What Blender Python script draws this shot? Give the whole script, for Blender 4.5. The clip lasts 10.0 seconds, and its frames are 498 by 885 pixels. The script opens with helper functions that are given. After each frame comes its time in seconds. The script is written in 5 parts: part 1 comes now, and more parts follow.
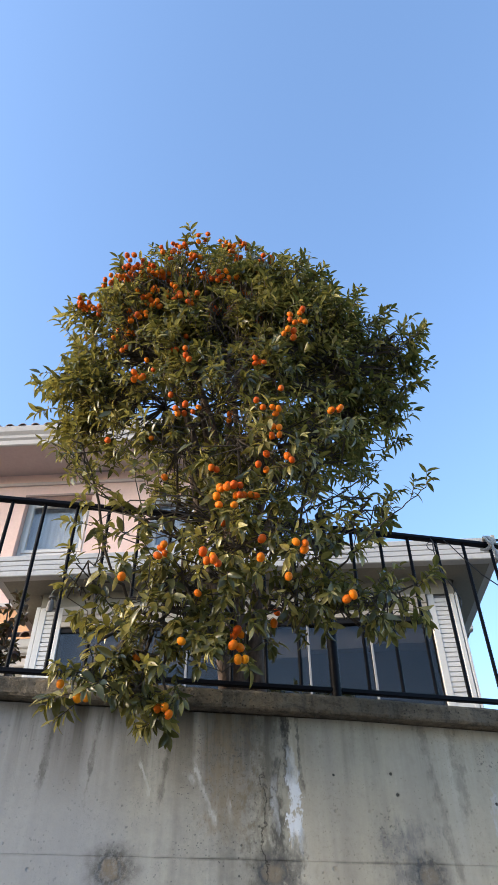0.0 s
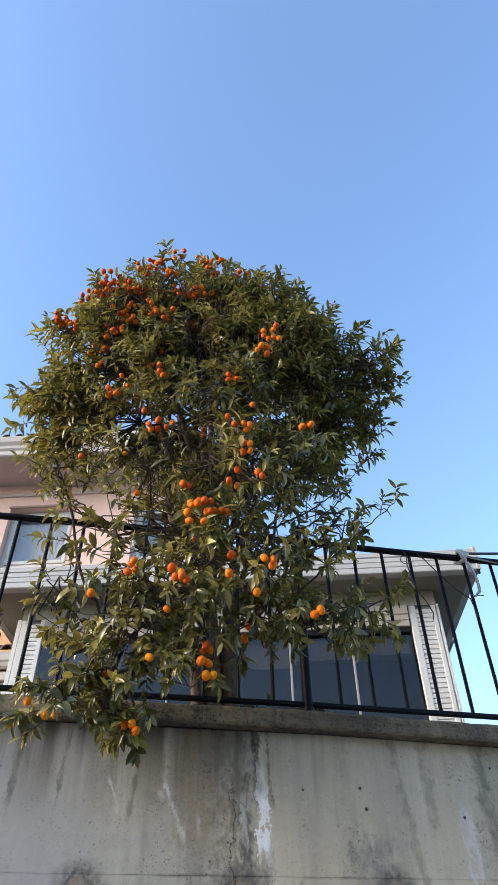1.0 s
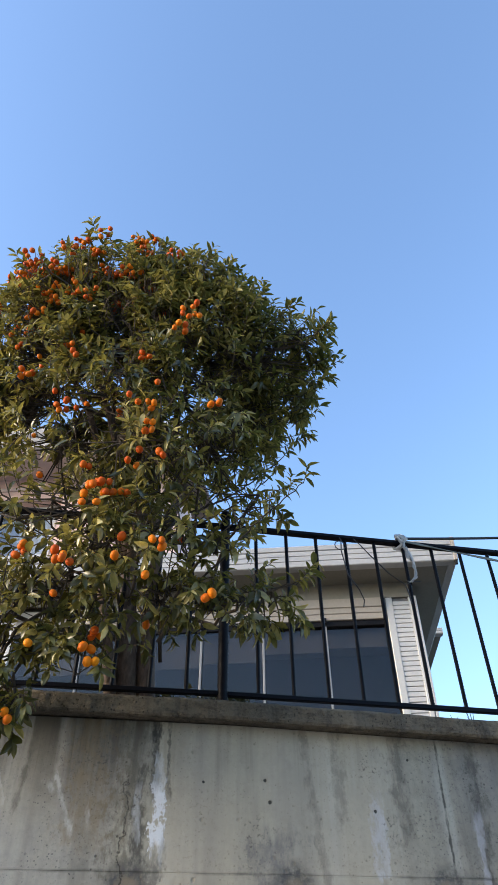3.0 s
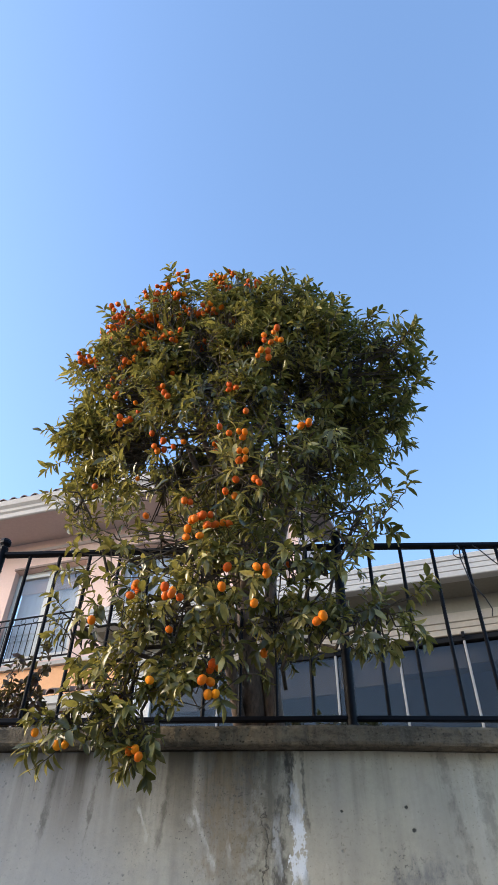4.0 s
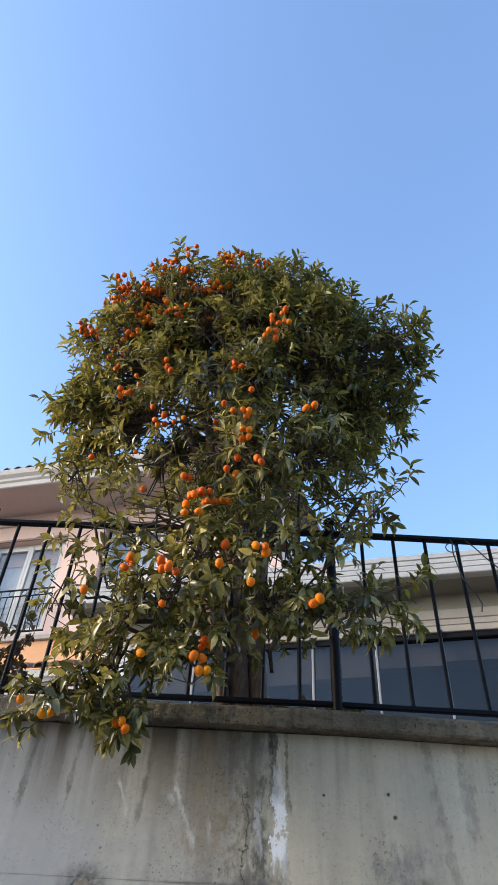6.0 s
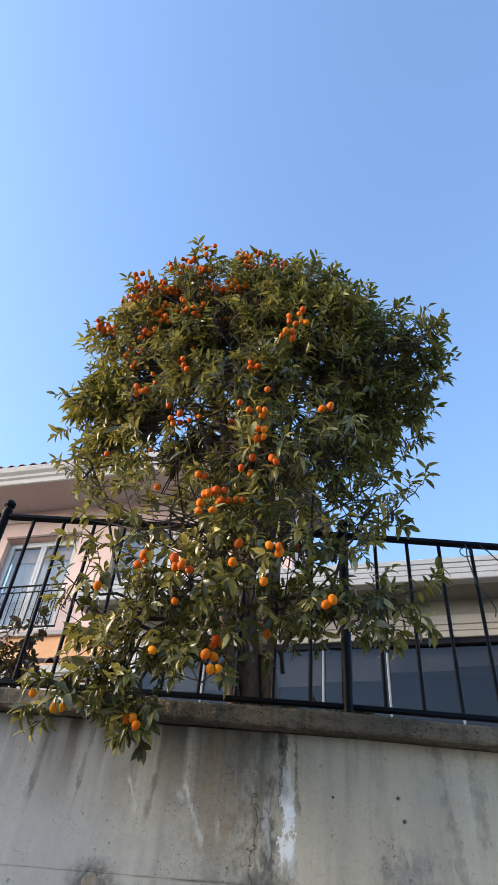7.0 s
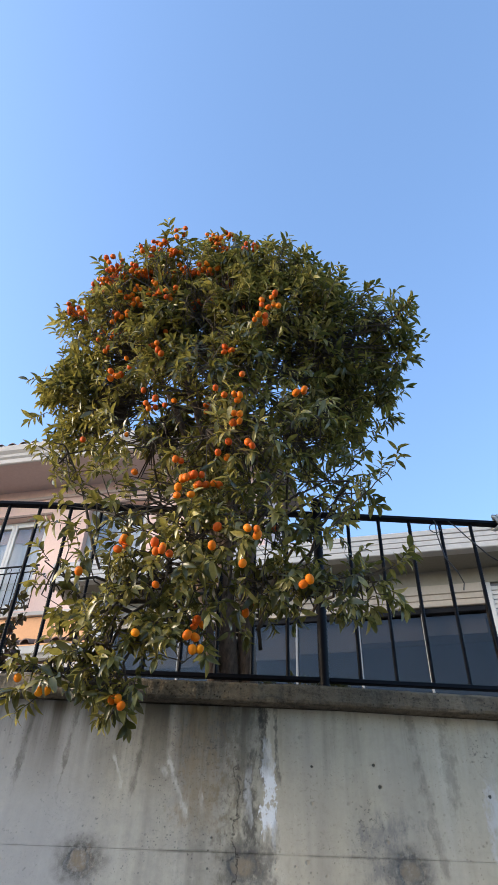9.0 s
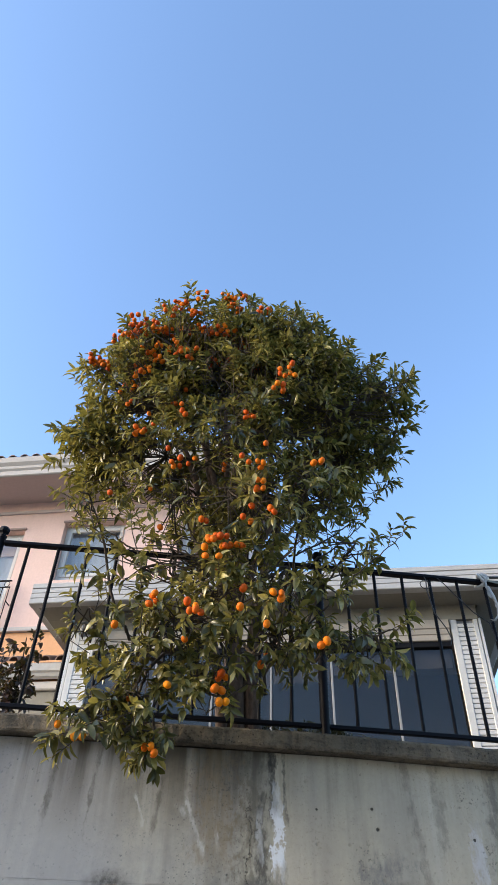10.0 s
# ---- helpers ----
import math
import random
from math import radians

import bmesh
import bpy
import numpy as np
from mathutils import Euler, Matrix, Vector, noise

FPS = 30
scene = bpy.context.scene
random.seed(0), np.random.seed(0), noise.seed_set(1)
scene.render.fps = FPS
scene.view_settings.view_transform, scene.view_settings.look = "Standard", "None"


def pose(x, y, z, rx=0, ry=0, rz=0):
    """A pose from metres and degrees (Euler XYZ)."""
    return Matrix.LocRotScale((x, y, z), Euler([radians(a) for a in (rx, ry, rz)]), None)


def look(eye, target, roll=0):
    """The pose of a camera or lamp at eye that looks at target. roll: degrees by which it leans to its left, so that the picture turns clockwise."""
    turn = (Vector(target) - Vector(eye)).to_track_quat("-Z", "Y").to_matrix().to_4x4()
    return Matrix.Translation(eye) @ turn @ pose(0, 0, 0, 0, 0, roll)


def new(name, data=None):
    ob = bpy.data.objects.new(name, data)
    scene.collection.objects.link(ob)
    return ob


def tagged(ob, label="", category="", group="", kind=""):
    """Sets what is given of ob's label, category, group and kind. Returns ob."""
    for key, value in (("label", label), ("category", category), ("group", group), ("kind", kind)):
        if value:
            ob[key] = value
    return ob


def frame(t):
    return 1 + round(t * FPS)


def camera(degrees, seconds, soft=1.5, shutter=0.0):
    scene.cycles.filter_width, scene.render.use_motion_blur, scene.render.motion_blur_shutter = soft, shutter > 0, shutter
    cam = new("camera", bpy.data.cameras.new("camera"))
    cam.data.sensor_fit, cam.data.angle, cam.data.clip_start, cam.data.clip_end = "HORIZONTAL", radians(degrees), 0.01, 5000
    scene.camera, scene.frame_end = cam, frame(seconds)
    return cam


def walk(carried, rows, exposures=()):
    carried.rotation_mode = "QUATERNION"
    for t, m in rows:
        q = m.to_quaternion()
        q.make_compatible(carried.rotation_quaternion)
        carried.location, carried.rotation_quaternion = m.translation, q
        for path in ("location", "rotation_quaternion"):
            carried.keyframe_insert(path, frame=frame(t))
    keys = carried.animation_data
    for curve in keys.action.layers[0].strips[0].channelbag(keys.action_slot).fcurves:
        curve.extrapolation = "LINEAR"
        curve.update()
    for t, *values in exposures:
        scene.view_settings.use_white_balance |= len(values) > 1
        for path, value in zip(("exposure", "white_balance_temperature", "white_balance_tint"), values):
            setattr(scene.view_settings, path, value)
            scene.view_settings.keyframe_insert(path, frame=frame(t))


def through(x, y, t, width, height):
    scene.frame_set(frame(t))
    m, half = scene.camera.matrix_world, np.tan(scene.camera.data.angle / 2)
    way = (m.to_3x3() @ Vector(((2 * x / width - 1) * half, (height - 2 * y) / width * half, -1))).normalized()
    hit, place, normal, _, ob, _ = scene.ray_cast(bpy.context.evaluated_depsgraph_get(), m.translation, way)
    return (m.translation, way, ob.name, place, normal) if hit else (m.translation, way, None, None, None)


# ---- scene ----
cam = camera(41.2, 10.0, soft=1.5)
PATH = [
    (0, (0.023, 0.014, 1.593), (0.285, 1.487, 2.921), -0.5),
    (0.5, (0.023, 0.028, 1.598), (0.281, 1.508, 2.919), -0.6),
    (1, (0.096, -0.043, 1.595), (0.386, 1.406, 2.943), -1.3),
    (1.5, (0.277, -0.175, 1.581), (0.724, 1.227, 2.936), -2.3),
    (2, (0.394, -0.236, 1.589), (0.934, 1.151, 2.925), -2.2),
    (2.5, (0.531, -0.119, 1.586), (1.061, 1.244, 2.95), -1.0),
    (3, (0.598, 0.022, 1.61), (0.844, 1.483, 2.953), -0.7),
    (3.2, (0.632, 0.032, 1.621), (0.784, 1.498, 2.973), -0.9),
    (4.3, (0.696, 0.028, 1.609), (0.567, 1.444, 3.015), 1.6),
    (4.5, (0.673, 0.036, 1.608), (0.556, 1.449, 3.02), 1.8),
    (5, (0.639, 0.049, 1.602), (0.579, 1.462, 3.016), 2.0),
    (5.5, (0.616, 0.081, 1.599), (0.573, 1.531, 2.976), 2.5),
    (7, (0.599, 0.091, 1.592), (0.507, 1.54, 2.968), 5.6),
    (7.5, (0.594, 0.073, 1.598), (0.487, 1.515, 2.979), 5.0),
    (8, (0.653, 0.065, 1.604), (0.521, 1.511, 2.979), 3.9),
    (8.5, (0.641, 0.055, 1.604), (0.552, 1.525, 2.956), 2.9),
    (9, (0.567, 0.031, 1.584), (0.573, 1.528, 2.911), 2.1),
    (9.5, (0.44, -0.128, 1.578), (0.517, 1.374, 2.897), 3.5),
    (10, (0.253, -0.319, 1.584), (0.376, 1.147, 2.94), 2.0),
]
EXPOSURES = [(0, 1.82, 6600, 11), (1, 1.82, 6600, 11), (2, 1.72, 6600, 11), (2.7, 1.69, 6600, 11), (3.2, 1.80, 6600, 11), (4.3, 1.84, 6600, 11), (9.4, 1.84, 6600, 11), (10, 1.78, 6600, 11)]
walk(cam, [(t, look(eye, target, roll)) for t, eye, target, roll in PATH], EXPOSURES)

# ---- world and light ----
SUN_ELEVATION, SUN_AZIMUTH = 18.0, 99.0   # degrees above the horizon; degrees from +y towards -x
world = bpy.data.worlds.new("world")
scene.world = world
world.use_nodes = True
wn = world.node_tree.nodes
sky = wn.new("ShaderNodeTexSky")
sky.sky_type = "NISHITA"
sky.sun_disc = False
sky.sun_elevation = radians(SUN_ELEVATION)
sky.sun_rotation = radians(-SUN_AZIMUTH)
sky.altitude = 300
sky.air_density, sky.dust_density, sky.ozone_density = 1.1, 1.75, 3.3
wn["Background"].inputs["Strength"].default_value = 0.15
world.node_tree.links.new(sky.outputs[0], wn["Background"].inputs["Color"])

sun_data = bpy.data.lights.new("sun", "SUN")
sun_data.energy, sun_data.angle, sun_data.color = 1.1, radians(24), (1.0, 0.82, 0.60)
sun = new("sun", sun_data)
sa, se = radians(SUN_AZIMUTH), radians(SUN_ELEVATION)
sun.matrix_world = look((-40 * math.sin(sa), 40 * math.cos(sa), 40 * math.tan(se)), (0, 0, 0))


# ---- materials ----
class Mat:
    """A node material with short calls."""

    def __init__(self, name):
        self.m = bpy.data.materials.new(name)
        self.m.use_nodes = True
        self.n = self.m.node_tree.nodes
        self.l = self.m.node_tree.links
        self.b = self.n["Principled BSDF"]

    def node(self, kind, **inputs):
        nd = self.n.new(kind)
        for key, value in inputs.items():
            self.put(nd, key, value)
        return nd

    def put(self, nd, key, value):
        sock = nd.inputs[int(key[1:])] if key[0] == "i" and key[1:].isdigit() else nd.inputs[key]
        if isinstance(value, bpy.types.NodeSocket):
            self.l.new(value, sock)
        else:
            sock.default_value = value

    def coord(self, scale=(1, 1, 1), world=False):
        src = self.node("ShaderNodeNewGeometry").outputs["Position"] if world else self.node("ShaderNodeTexCoord").outputs["Object"]
        return self.node("ShaderNodeMapping", Vector=src, Scale=scale).outputs[0]

    def noise(self, vec, scale, detail=4.0, rough=0.55):
        return self.node("ShaderNodeTexNoise", Vector=vec, Scale=scale, Detail=detail, Roughness=rough).outputs["Fac"]

    def math(self, op, a, b=0.0, clamp=False):
        nd = self.node("ShaderNodeMath", i0=a, i1=b)
        nd.operation, nd.use_clamp = op, clamp
        return nd.outputs[0]

    def span(self, value, lo, hi, a=0.0, b=1.0):
        nd = self.node("ShaderNodeMapRange", Value=value)
        nd.inputs["From Min"].default_value, nd.inputs["From Max"].default_value = lo, hi
        nd.inputs["To Min"].default_value, nd.inputs["To Max"].default_value = a, b
        return nd.outputs[0]

    def mix(self, fac, a, b, mode="MIX"):
        nd = self.n.new("ShaderNodeMix")
        nd.data_type, nd.blend_type = "RGBA", mode
        for key, value in ((0, fac), (6, a), (7, b)):
            if isinstance(value, bpy.types.NodeSocket):
                self.l.new(value, nd.inputs[key])
            elif key == 0:
                nd.inputs[key].default_value = value
            else:
                nd.inputs[key].default_value = (*value, 1) if len(value) == 3 else value
        return nd.outputs[2]

    def bump(self, height, strength=0.3, distance=0.01):
        nd = self.node("ShaderNodeBump", Height=height, Strength=strength, Distance=distance)
        self.l.new(nd.outputs[0], self.b.inputs["Normal"])

    def set(self, **kw):
        for key, value in kw.items():
            key = key.replace("_", " ")
            if isinstance(value, bpy.types.NodeSocket):
                self.l.new(value, self.b.inputs[key])
            else:
                self.b.inputs[key].default_value = (*value, 1) if isinstance(value, tuple) and len(value) == 3 else value
        return self


def worn(name, colour, dark, rough=0.6, scale=6.0, amount=0.5, bump=0.15, metal=0.0, streak=0.0, world=True, deep=0.004):
    """Paint, render or clay with large stains, fine grain and, where wanted, vertical runs."""
    m = Mat(name)
    co = m.coord(world=world)
    big = m.span(m.noise(co, scale * 0.35, 5), 0.35, 0.7)
    fine = m.noise(co, scale * 14, 3)
    fac = m.math("MULTIPLY", big, amount)
    col = m.mix(fac, colour, dark)
    if streak:
        run = m.span(m.noise(m.coord((9, 9, 0.5), world=world), 1.6, 4), 0.5, 0.72)
        col = m.mix(m.math("MULTIPLY", run, streak), col, dark)
    col = m.mix(m.span(fine, 0.3, 0.7, 0.0, 0.16), col, tuple(0.55 * c for c in colour))
    m.bump(m.math("ADD", fine, m.math("MULTIPLY", big, 0.5)), bump, deep)
    m.set(Base_Color=col, Roughness=m.span(fine, 0.2, 0.8, rough - 0.1, rough + 0.12), Metallic=metal)
    return m.m


def concrete(name, stained):
    """Board-cast grey concrete: runs, pores, grain, lime and moss stains."""
    m = Mat(name)
    co = m.coord(world=True)
    base = m.mix(m.span(m.noise(co, 1.7, 5), 0.35, 0.68), (0.390, 0.365, 0.290), (0.500, 0.458, 0.340))
    base = m.mix(m.span(m.noise(m.coord((1.0, 1.0, 0.12), world=True), 3.4, 3), 0.45, 0.62), base, (0.325, 0.312, 0.285))
    run = m.span(m.noise(m.coord((7.5, 7.5, 0.42), world=True), 1.5, 5, 0.6), 0.50, 0.68)
    base = m.mix(m.math("MULTIPLY", run, 0.60), base, (0.165, 0.152, 0.125))
    pale = m.span(m.noise(m.coord((5.0, 5.0, 0.35), world=True), 2.3, 4), 0.56, 0.70)
    base = m.mix(m.math("MULTIPLY", pale, 0.5), base, (0.50, 0.475, 0.40))
    fine = m.noise(co, 46, 6, 0.7)
    base = m.mix(m.span(fine, 0.28, 0.72, 0.32, 0.0), base, (0.12, 0.118, 0.11))
    blot = m.span(m.noise(co, 9, 6, 0.68), 0.36, 0.66)
    base = m.mix(m.math("MULTIPLY", blot, 0.38), base, (0.170, 0.160, 0.135))
    mott = m.noise(co, 24, 5, 0.7)
    base = m.mix(m.span(mott, 0.52, 0.70, 0.0, 0.45), base, (0.150, 0.142, 0.122))
    base = m.mix(m.span(mott, 0.44, 0.30, 0.0, 0.35), base, (0.44, 0.40, 0.32))
    speck = m.noise(co, 95, 4, 0.7)
    base = m.mix(m.math("MULTIPLY", m.span(speck, 0.56, 0.68), m.span(m.noise(co, 3.1, 4), 0.42, 0.6)), base, (0.10, 0.094, 0.082))
    ragged = m.math("MULTIPLY", m.math("SUBTRACT", m.noise(co, 60, 3), 0.5), 0.10)

    def pits(scale, size, lo, hi):
        cells = m.math("ADD", m.node("ShaderNodeTexVoronoi", Vector=co, Scale=scale).outputs["Distance"], ragged)
        return m.math("MULTIPLY", m.span(cells, size, size + 0.06, 1.0, 0.0), m.span(m.noise(co, scale * 0.13, 3), lo, hi))

    pore = m.math("MAXIMUM", pits(30.0, 0.10, 0.50, 0.58), m.math("MAXIMUM", pits(64.0, 0.14, 0.46, 0.58), pits(11.0, 0.045, 0.47, 0.54)))
    base = m.mix(m.math("MULTIPLY", pore, 0.8), base, (0.05, 0.05, 0.045))
    height = m.math("SUBTRACT", m.math("MULTIPLY", fine, 0.6), m.math("MULTIPLY", pore, 1.2))
    if stained:
        sep = m.node("ShaderNodeSeparateXYZ", Vector=co)
        x, z = sep.outputs[0], sep.outputs[2]
        wob = m.math("SUBTRACT", m.noise(m.coord((1, 1, 0.3), world=True), 13, 3), 0.5)
        grain = m.noise(m.coord((1, 1, 0.45), world=True), 42, 6, 0.75)
        patchy = m.span(m.noise(m.coord((1, 1, 0.5), world=True), 26, 5, 0.75), 0.38, 0.56, 0.25, 1.0)

        blob = m.math("SUBTRACT", m.noise(co, 15, 4, 0.6), 0.5)
        zrag = m.math("ADD", z, m.math("MULTIPLY", m.math("SUBTRACT", m.noise(m.coord((1, 1, 0.3), world=True), 24, 4, 0.65), 0.5), 0.22))

        def stain(x0, z0, x1, z1, wide, colour, strong, rag, crisp=False):
            """A run from (x0, z0) down to (x1, z1) with a ragged outline."""
            nonlocal base, height
            along = m.span(z, z1, z0)
            centre = m.math("ADD", m.math("MULTIPLY", along, x0 - x1), x1)
            off = m.math("ABSOLUTE", m.math("ADD", m.math("SUBTRACT", x, centre), m.math("MULTIPLY", wob, rag * 0.6)))
            inside = m.span(m.math("ADD", m.math("ADD", off, m.math("MULTIPLY", blob, wide * 2.6)), m.math("MULTIPLY", m.math("SUBTRACT", grain, 0.5), wide * 3.2)), wide * (0.78 if crisp else 0.45), wide * (0.90 if crisp else 1.1), 1.0, 0.0)
            ends = m.math("MULTIPLY", m.span(zrag, z1 - 0.02, z1 + 0.02), m.span(zrag, z0 - 0.03, z0 + 0.03, 1.0, 0.0))
            fac = m.math("MULTIPLY", m.math("MULTIPLY", m.math("MULTIPLY", inside, ends), m.span(patchy, 0.30, 0.45) if crisp else patchy), strong)
            base = m.mix(fac, base, colour)
            return fac

        # the next formwork panel is paler and yellower; beyond it the wall turns grey
        panel = m.math("MULTIPLY", m.span(m.math("ADD", x, m.math("MULTIPLY", wob, 0.02)), 0.672, 0.69), m.span(x, 1.55, 1.85, 1.0, 0.0))
        base = m.mix(m.math("MULTIPLY", panel, 0.50), base, (0.56, 0.485, 0.365))
        base = m.mix(m.span(x, 1.60, 2.3, 0.0, 0.66), base, (0.165, 0.158, 0.148))
        runs = m.noise(m.coord((5.5, 5.5, 0.35), world=True), 1.0, 4, 0.6)
        base = m.mix(m.span(runs, 0.50, 0.66, 0.0, 0.26), base, (0.135, 0.132, 0.126))
        base = m.mix(m.span(runs, 0.47, 0.34, 0.0, 0.35), base, (0.56, 0.54, 0.48))
        # cooler grey towards the left end: bluish sky light put into the colour
        base = m.mix(m.span(x, 0.55, -0.10, 0.0, 0.66), base, (0.36, 0.365, 0.37))
        grey, lime, rust = (0.085, 0.08, 0.07), (0.62, 0.63, 0.63), (0.22, 0.165, 0.095)
        # brown stains and shade under coping and tree, both put into the colour
        under_coping = m.math("MULTIPLY", m.span(z, 2.22, 2.58), m.span(m.noise(m.coord((6, 6, 0.5), world=True), 2.0, 5), 0.36, 0.60))
        reach = m.math("MULTIPLY", m.span(x, -0.7, -0.25), m.span(x, 0.66, 0.80, 1.0, 0.0))
        base = m.mix(m.math("MULTIPLY", m.math("MULTIPLY", under_coping, reach), 0.88), base, (0.075, 0.064, 0.048))
        # drip runs; carried on weakly to the right as painted overhang shade
        comb = m.span(m.noise(m.coord((21, 21, 0.9), world=True), 1.0, 5, 0.65), 0.52, 0.66)
        drip = m.math("ADD", z, m.math("MULTIPLY", m.noise(m.coord((26, 26, 0.2), world=True), 1.0, 2), -0.75))
        comb = m.math("MULTIPLY", comb, m.span(drip, 1.98, 2.16))
        base = m.mix(m.math("MULTIPLY", comb, m.span(x, 0.66, 0.76, 0.55, 0.20)), base, (0.070, 0.064, 0.054))
        stain(0.60, 2.62, 0.59, 1.96, 0.085, (0.125, 0.112, 0.088), 0.75, 0.10)
        stain(0.42, 2.62, 0.44, 2.15, 0.10, rust, 0.45, 0.10)
        stain(0.675, 2.63, 0.69, 2.32, 0.020, (0.04, 0.038, 0.035), 0.85, 0.03)
        stain(0.735, 2.61, 0.745, 2.33, 0.010, grey, 0.85, 0.05)
        stain(0.64, 2.45, 0.625, 2.03, 0.020, grey, 0.8, 0.12)
        stain(0.700, 2.48, 0.700, 2.31, 0.022, lime, 0.6, 0.05)
        p = stain(0.704, 2.38, 0.714, 2.14, 0.030, (0.74, 0.75, 0.76), 0.97, 0.05, True)
        stain(0.725, 2.16, 0.735, 2.09, 0.014, lime, 0.8, 0.05)
        stain(0.635, 2.36, 0.628, 2.20, 0.013, lime, 0.55, 0.10)
        stain(0.70, 2.12, 0.70, 1.90, 0.05, grey, 0.6, 0.06)
        stain(0.29, 2.42, 0.39, 2.205, 0.012, lime, 0.50, 0.09)
        stain(0.27, 2.37, 0.31, 2.32, 0.025, lime, 0.35, 0.10)
        stain(0.075, 2.41, 0.12, 2.31, 0.009, lime, 0.50, 0.05)
        stain(0.44, 2.29, 0.45, 2.22, 0.010, lime, 0.4, 0.05)
        stain(1.60, 2.34, 1.58, 2.08, 0.032, (0.55, 0.55, 0.56), 0.65, 0.12)
        stain(1.16, 2.21, 1.14, 2.0, 0.10, (0.150, 0.148, 0.150), 0.62, 0.15)
        stain(1.42, 2.62, 1.44, 2.20, 0.030, grey, 0.35, 0.08)
        stain(1.29, 2.62, 1.36, 2.02, 0.022, grey, 0.40, 0.06)
        stain(1.888, 2.56, 1.872, 1.95, 0.006, (0.045, 0.045, 0.04), 0.85, 0.015)
        stain(2.045, 2.60, 2.02, 2.02, 0.030, grey, 0.75, 0.08)
        stain(2.02, 2.30, 2.00, 2.00, 0.018, (0.50, 0.50, 0.52), 0.55, 0.08)
        stain(1.71, 2.60, 1.70, 2.20, 0.040, grey, 0.55, 0.08)
        stain(2.39, 2.60, 2.37, 2.28, 0.045, grey, 0.65, 0.12)
        stain(2.20, 2.60, 2.22, 2.15, 0.020, grey, 0.5, 0.10)
        stain(2.54, 2.45, 2.545, 2.29, 0.030, grey, 0.75, 0.16, True)
        stain(2.915, 2.46, 2.93, 2.05, 0.040, (0.52, 0.52, 0.55), 0.7, 0.16)
        stain(2.72, 2.60, 2.74, 2.20, 0.035, grey, 0.5, 0.12)
        stain(-0.10, 2.58, -0.12, 2.26, 0.012, grey, 0.6, 0.05)
        stain(-0.28, 2.58, -0.30, 2.30, 0.014, grey, 0.6, 0.05)
        stain(0.20, 2.56, 0.17, 2.28, 0.012, grey, 0.6, 0.05)
        height = m.math("ADD", height, m.math("MULTIPLY", p, 0.8))
        # single blow-holes in the cast face
        for hx, hz, hr in ((1.147, 2.32, 0.009), (1.13, 2.40, 0.006), (0.88, 2.386, 0.005), (1.75, 2.50, 0.005), (2.532, 2.42, 0.011), (2.536, 2.37, 0.012), (2.542, 2.32, 0.010), (2.28, 2.42, 0.005), (1.58, 2.30, 0.005)):
            dx = m.math("SUBTRACT", x, hx)
            dzz = m.math("SUBTRACT", z, hz)
            rad = m.math("ADD", m.math("SQRT", m.math("ADD", m.math("MULTIPLY", dx, dx), m.math("MULTIPLY", dzz, dzz))), m.math("MULTIPLY", ragged, 0.14))
            hole = m.span(rad, hr * 0.7, hr * 1.25, 1.0, 0.0)
            base = m.mix(m.math("MULTIPLY", hole, 0.9), base, (0.03, 0.028, 0.025))
            height = m.math("SUBTRACT", height, m.math("MULTIPLY", hole, 1.5))
        # honeycombed spots where the cast face has broken up
        for ex, ez, er in ((1.59, 2.465, 0.085), (1.10, 2.17, 0.11), (1.64, 2.24, 0.06), (0.60, 2.30, 0.07), (0.47, 2.42, 0.06), (2.04, 2.38, 0.05)):
            dx = m.math("SUBTRACT", x, ex)
            dzz = m.math("MULTIPLY", m.math("SUBTRACT", z, ez), 0.75)
            rad = m.math("SQRT", m.math("ADD", m.math("MULTIPLY", dx, dx), m.math("MULTIPLY", dzz, dzz)))
            spot = m.math("MULTIPLY", m.span(rad, er * 0.4, er, 1.0, 0.0), m.span(m.noise(co, 60, 4, 0.7), 0.56, 0.64))
            base = m.mix(m.math("MULTIPLY", spot, 0.6), base, (0.055, 0.052, 0.048))
            height = m.math("SUBTRACT", height, spot)
        # patched formwork ties under the pour joint, 0.61 apart
        cell = m.math("SUBTRACT", m.math("MULTIPLY", m.math("FRACT", m.math("DIVIDE", m.math("ADD", x, 12.495), 0.61)), 0.61), 0.305)
        dz = m.math("MULTIPLY", m.math("SUBTRACT", z, 2.035), 1.15)
        far = m.math("SQRT", m.math("ADD", m.math("MULTIPLY", cell, cell), m.math("MULTIPLY", dz, dz)))
        far = m.math("ADD", far, m.math("MULTIPLY", m.math("SUBTRACT", m.noise(co, 17, 5, 0.65), 0.5), 0.075))
        rough_tie = m.span(m.noise(co, 38, 5, 0.75), 0.36, 0.58, 0.35, 1.0)
        base = m.mix(m.math("MULTIPLY", m.span(far, 0.055, 0.115, 0.95, 0.0), rough_tie), base, (0.105, 0.100, 0.092))
        base = m.mix(m.math("MULTIPLY", m.span(far, 0.024, 0.046, 0.8, 0.0), rough_tie), base, (0.235, 0.19, 0.135))
        height = m.math("SUBTRACT", height, m.span(m.math("ABSOLUTE", m.math("SUBTRACT", far, 0.046)), 0.0, 0.014, 0.7, 0.0))
        height = m.math("SUBTRACT", height, m.math("MULTIPLY", m.span(far, 0.03, 0.055, 1.0, 0.0), m.noise(co, 60, 4, 0.7)))
        # the joint between the two pours: broken, blotched
        near = m.span(m.math("ABSOLUTE", m.math("ADD", m.math("SUBTRACT", z, 2.075), m.math("MULTIPLY", wob, 0.012))), 0.0, 0.008, 1.0, 0.0)
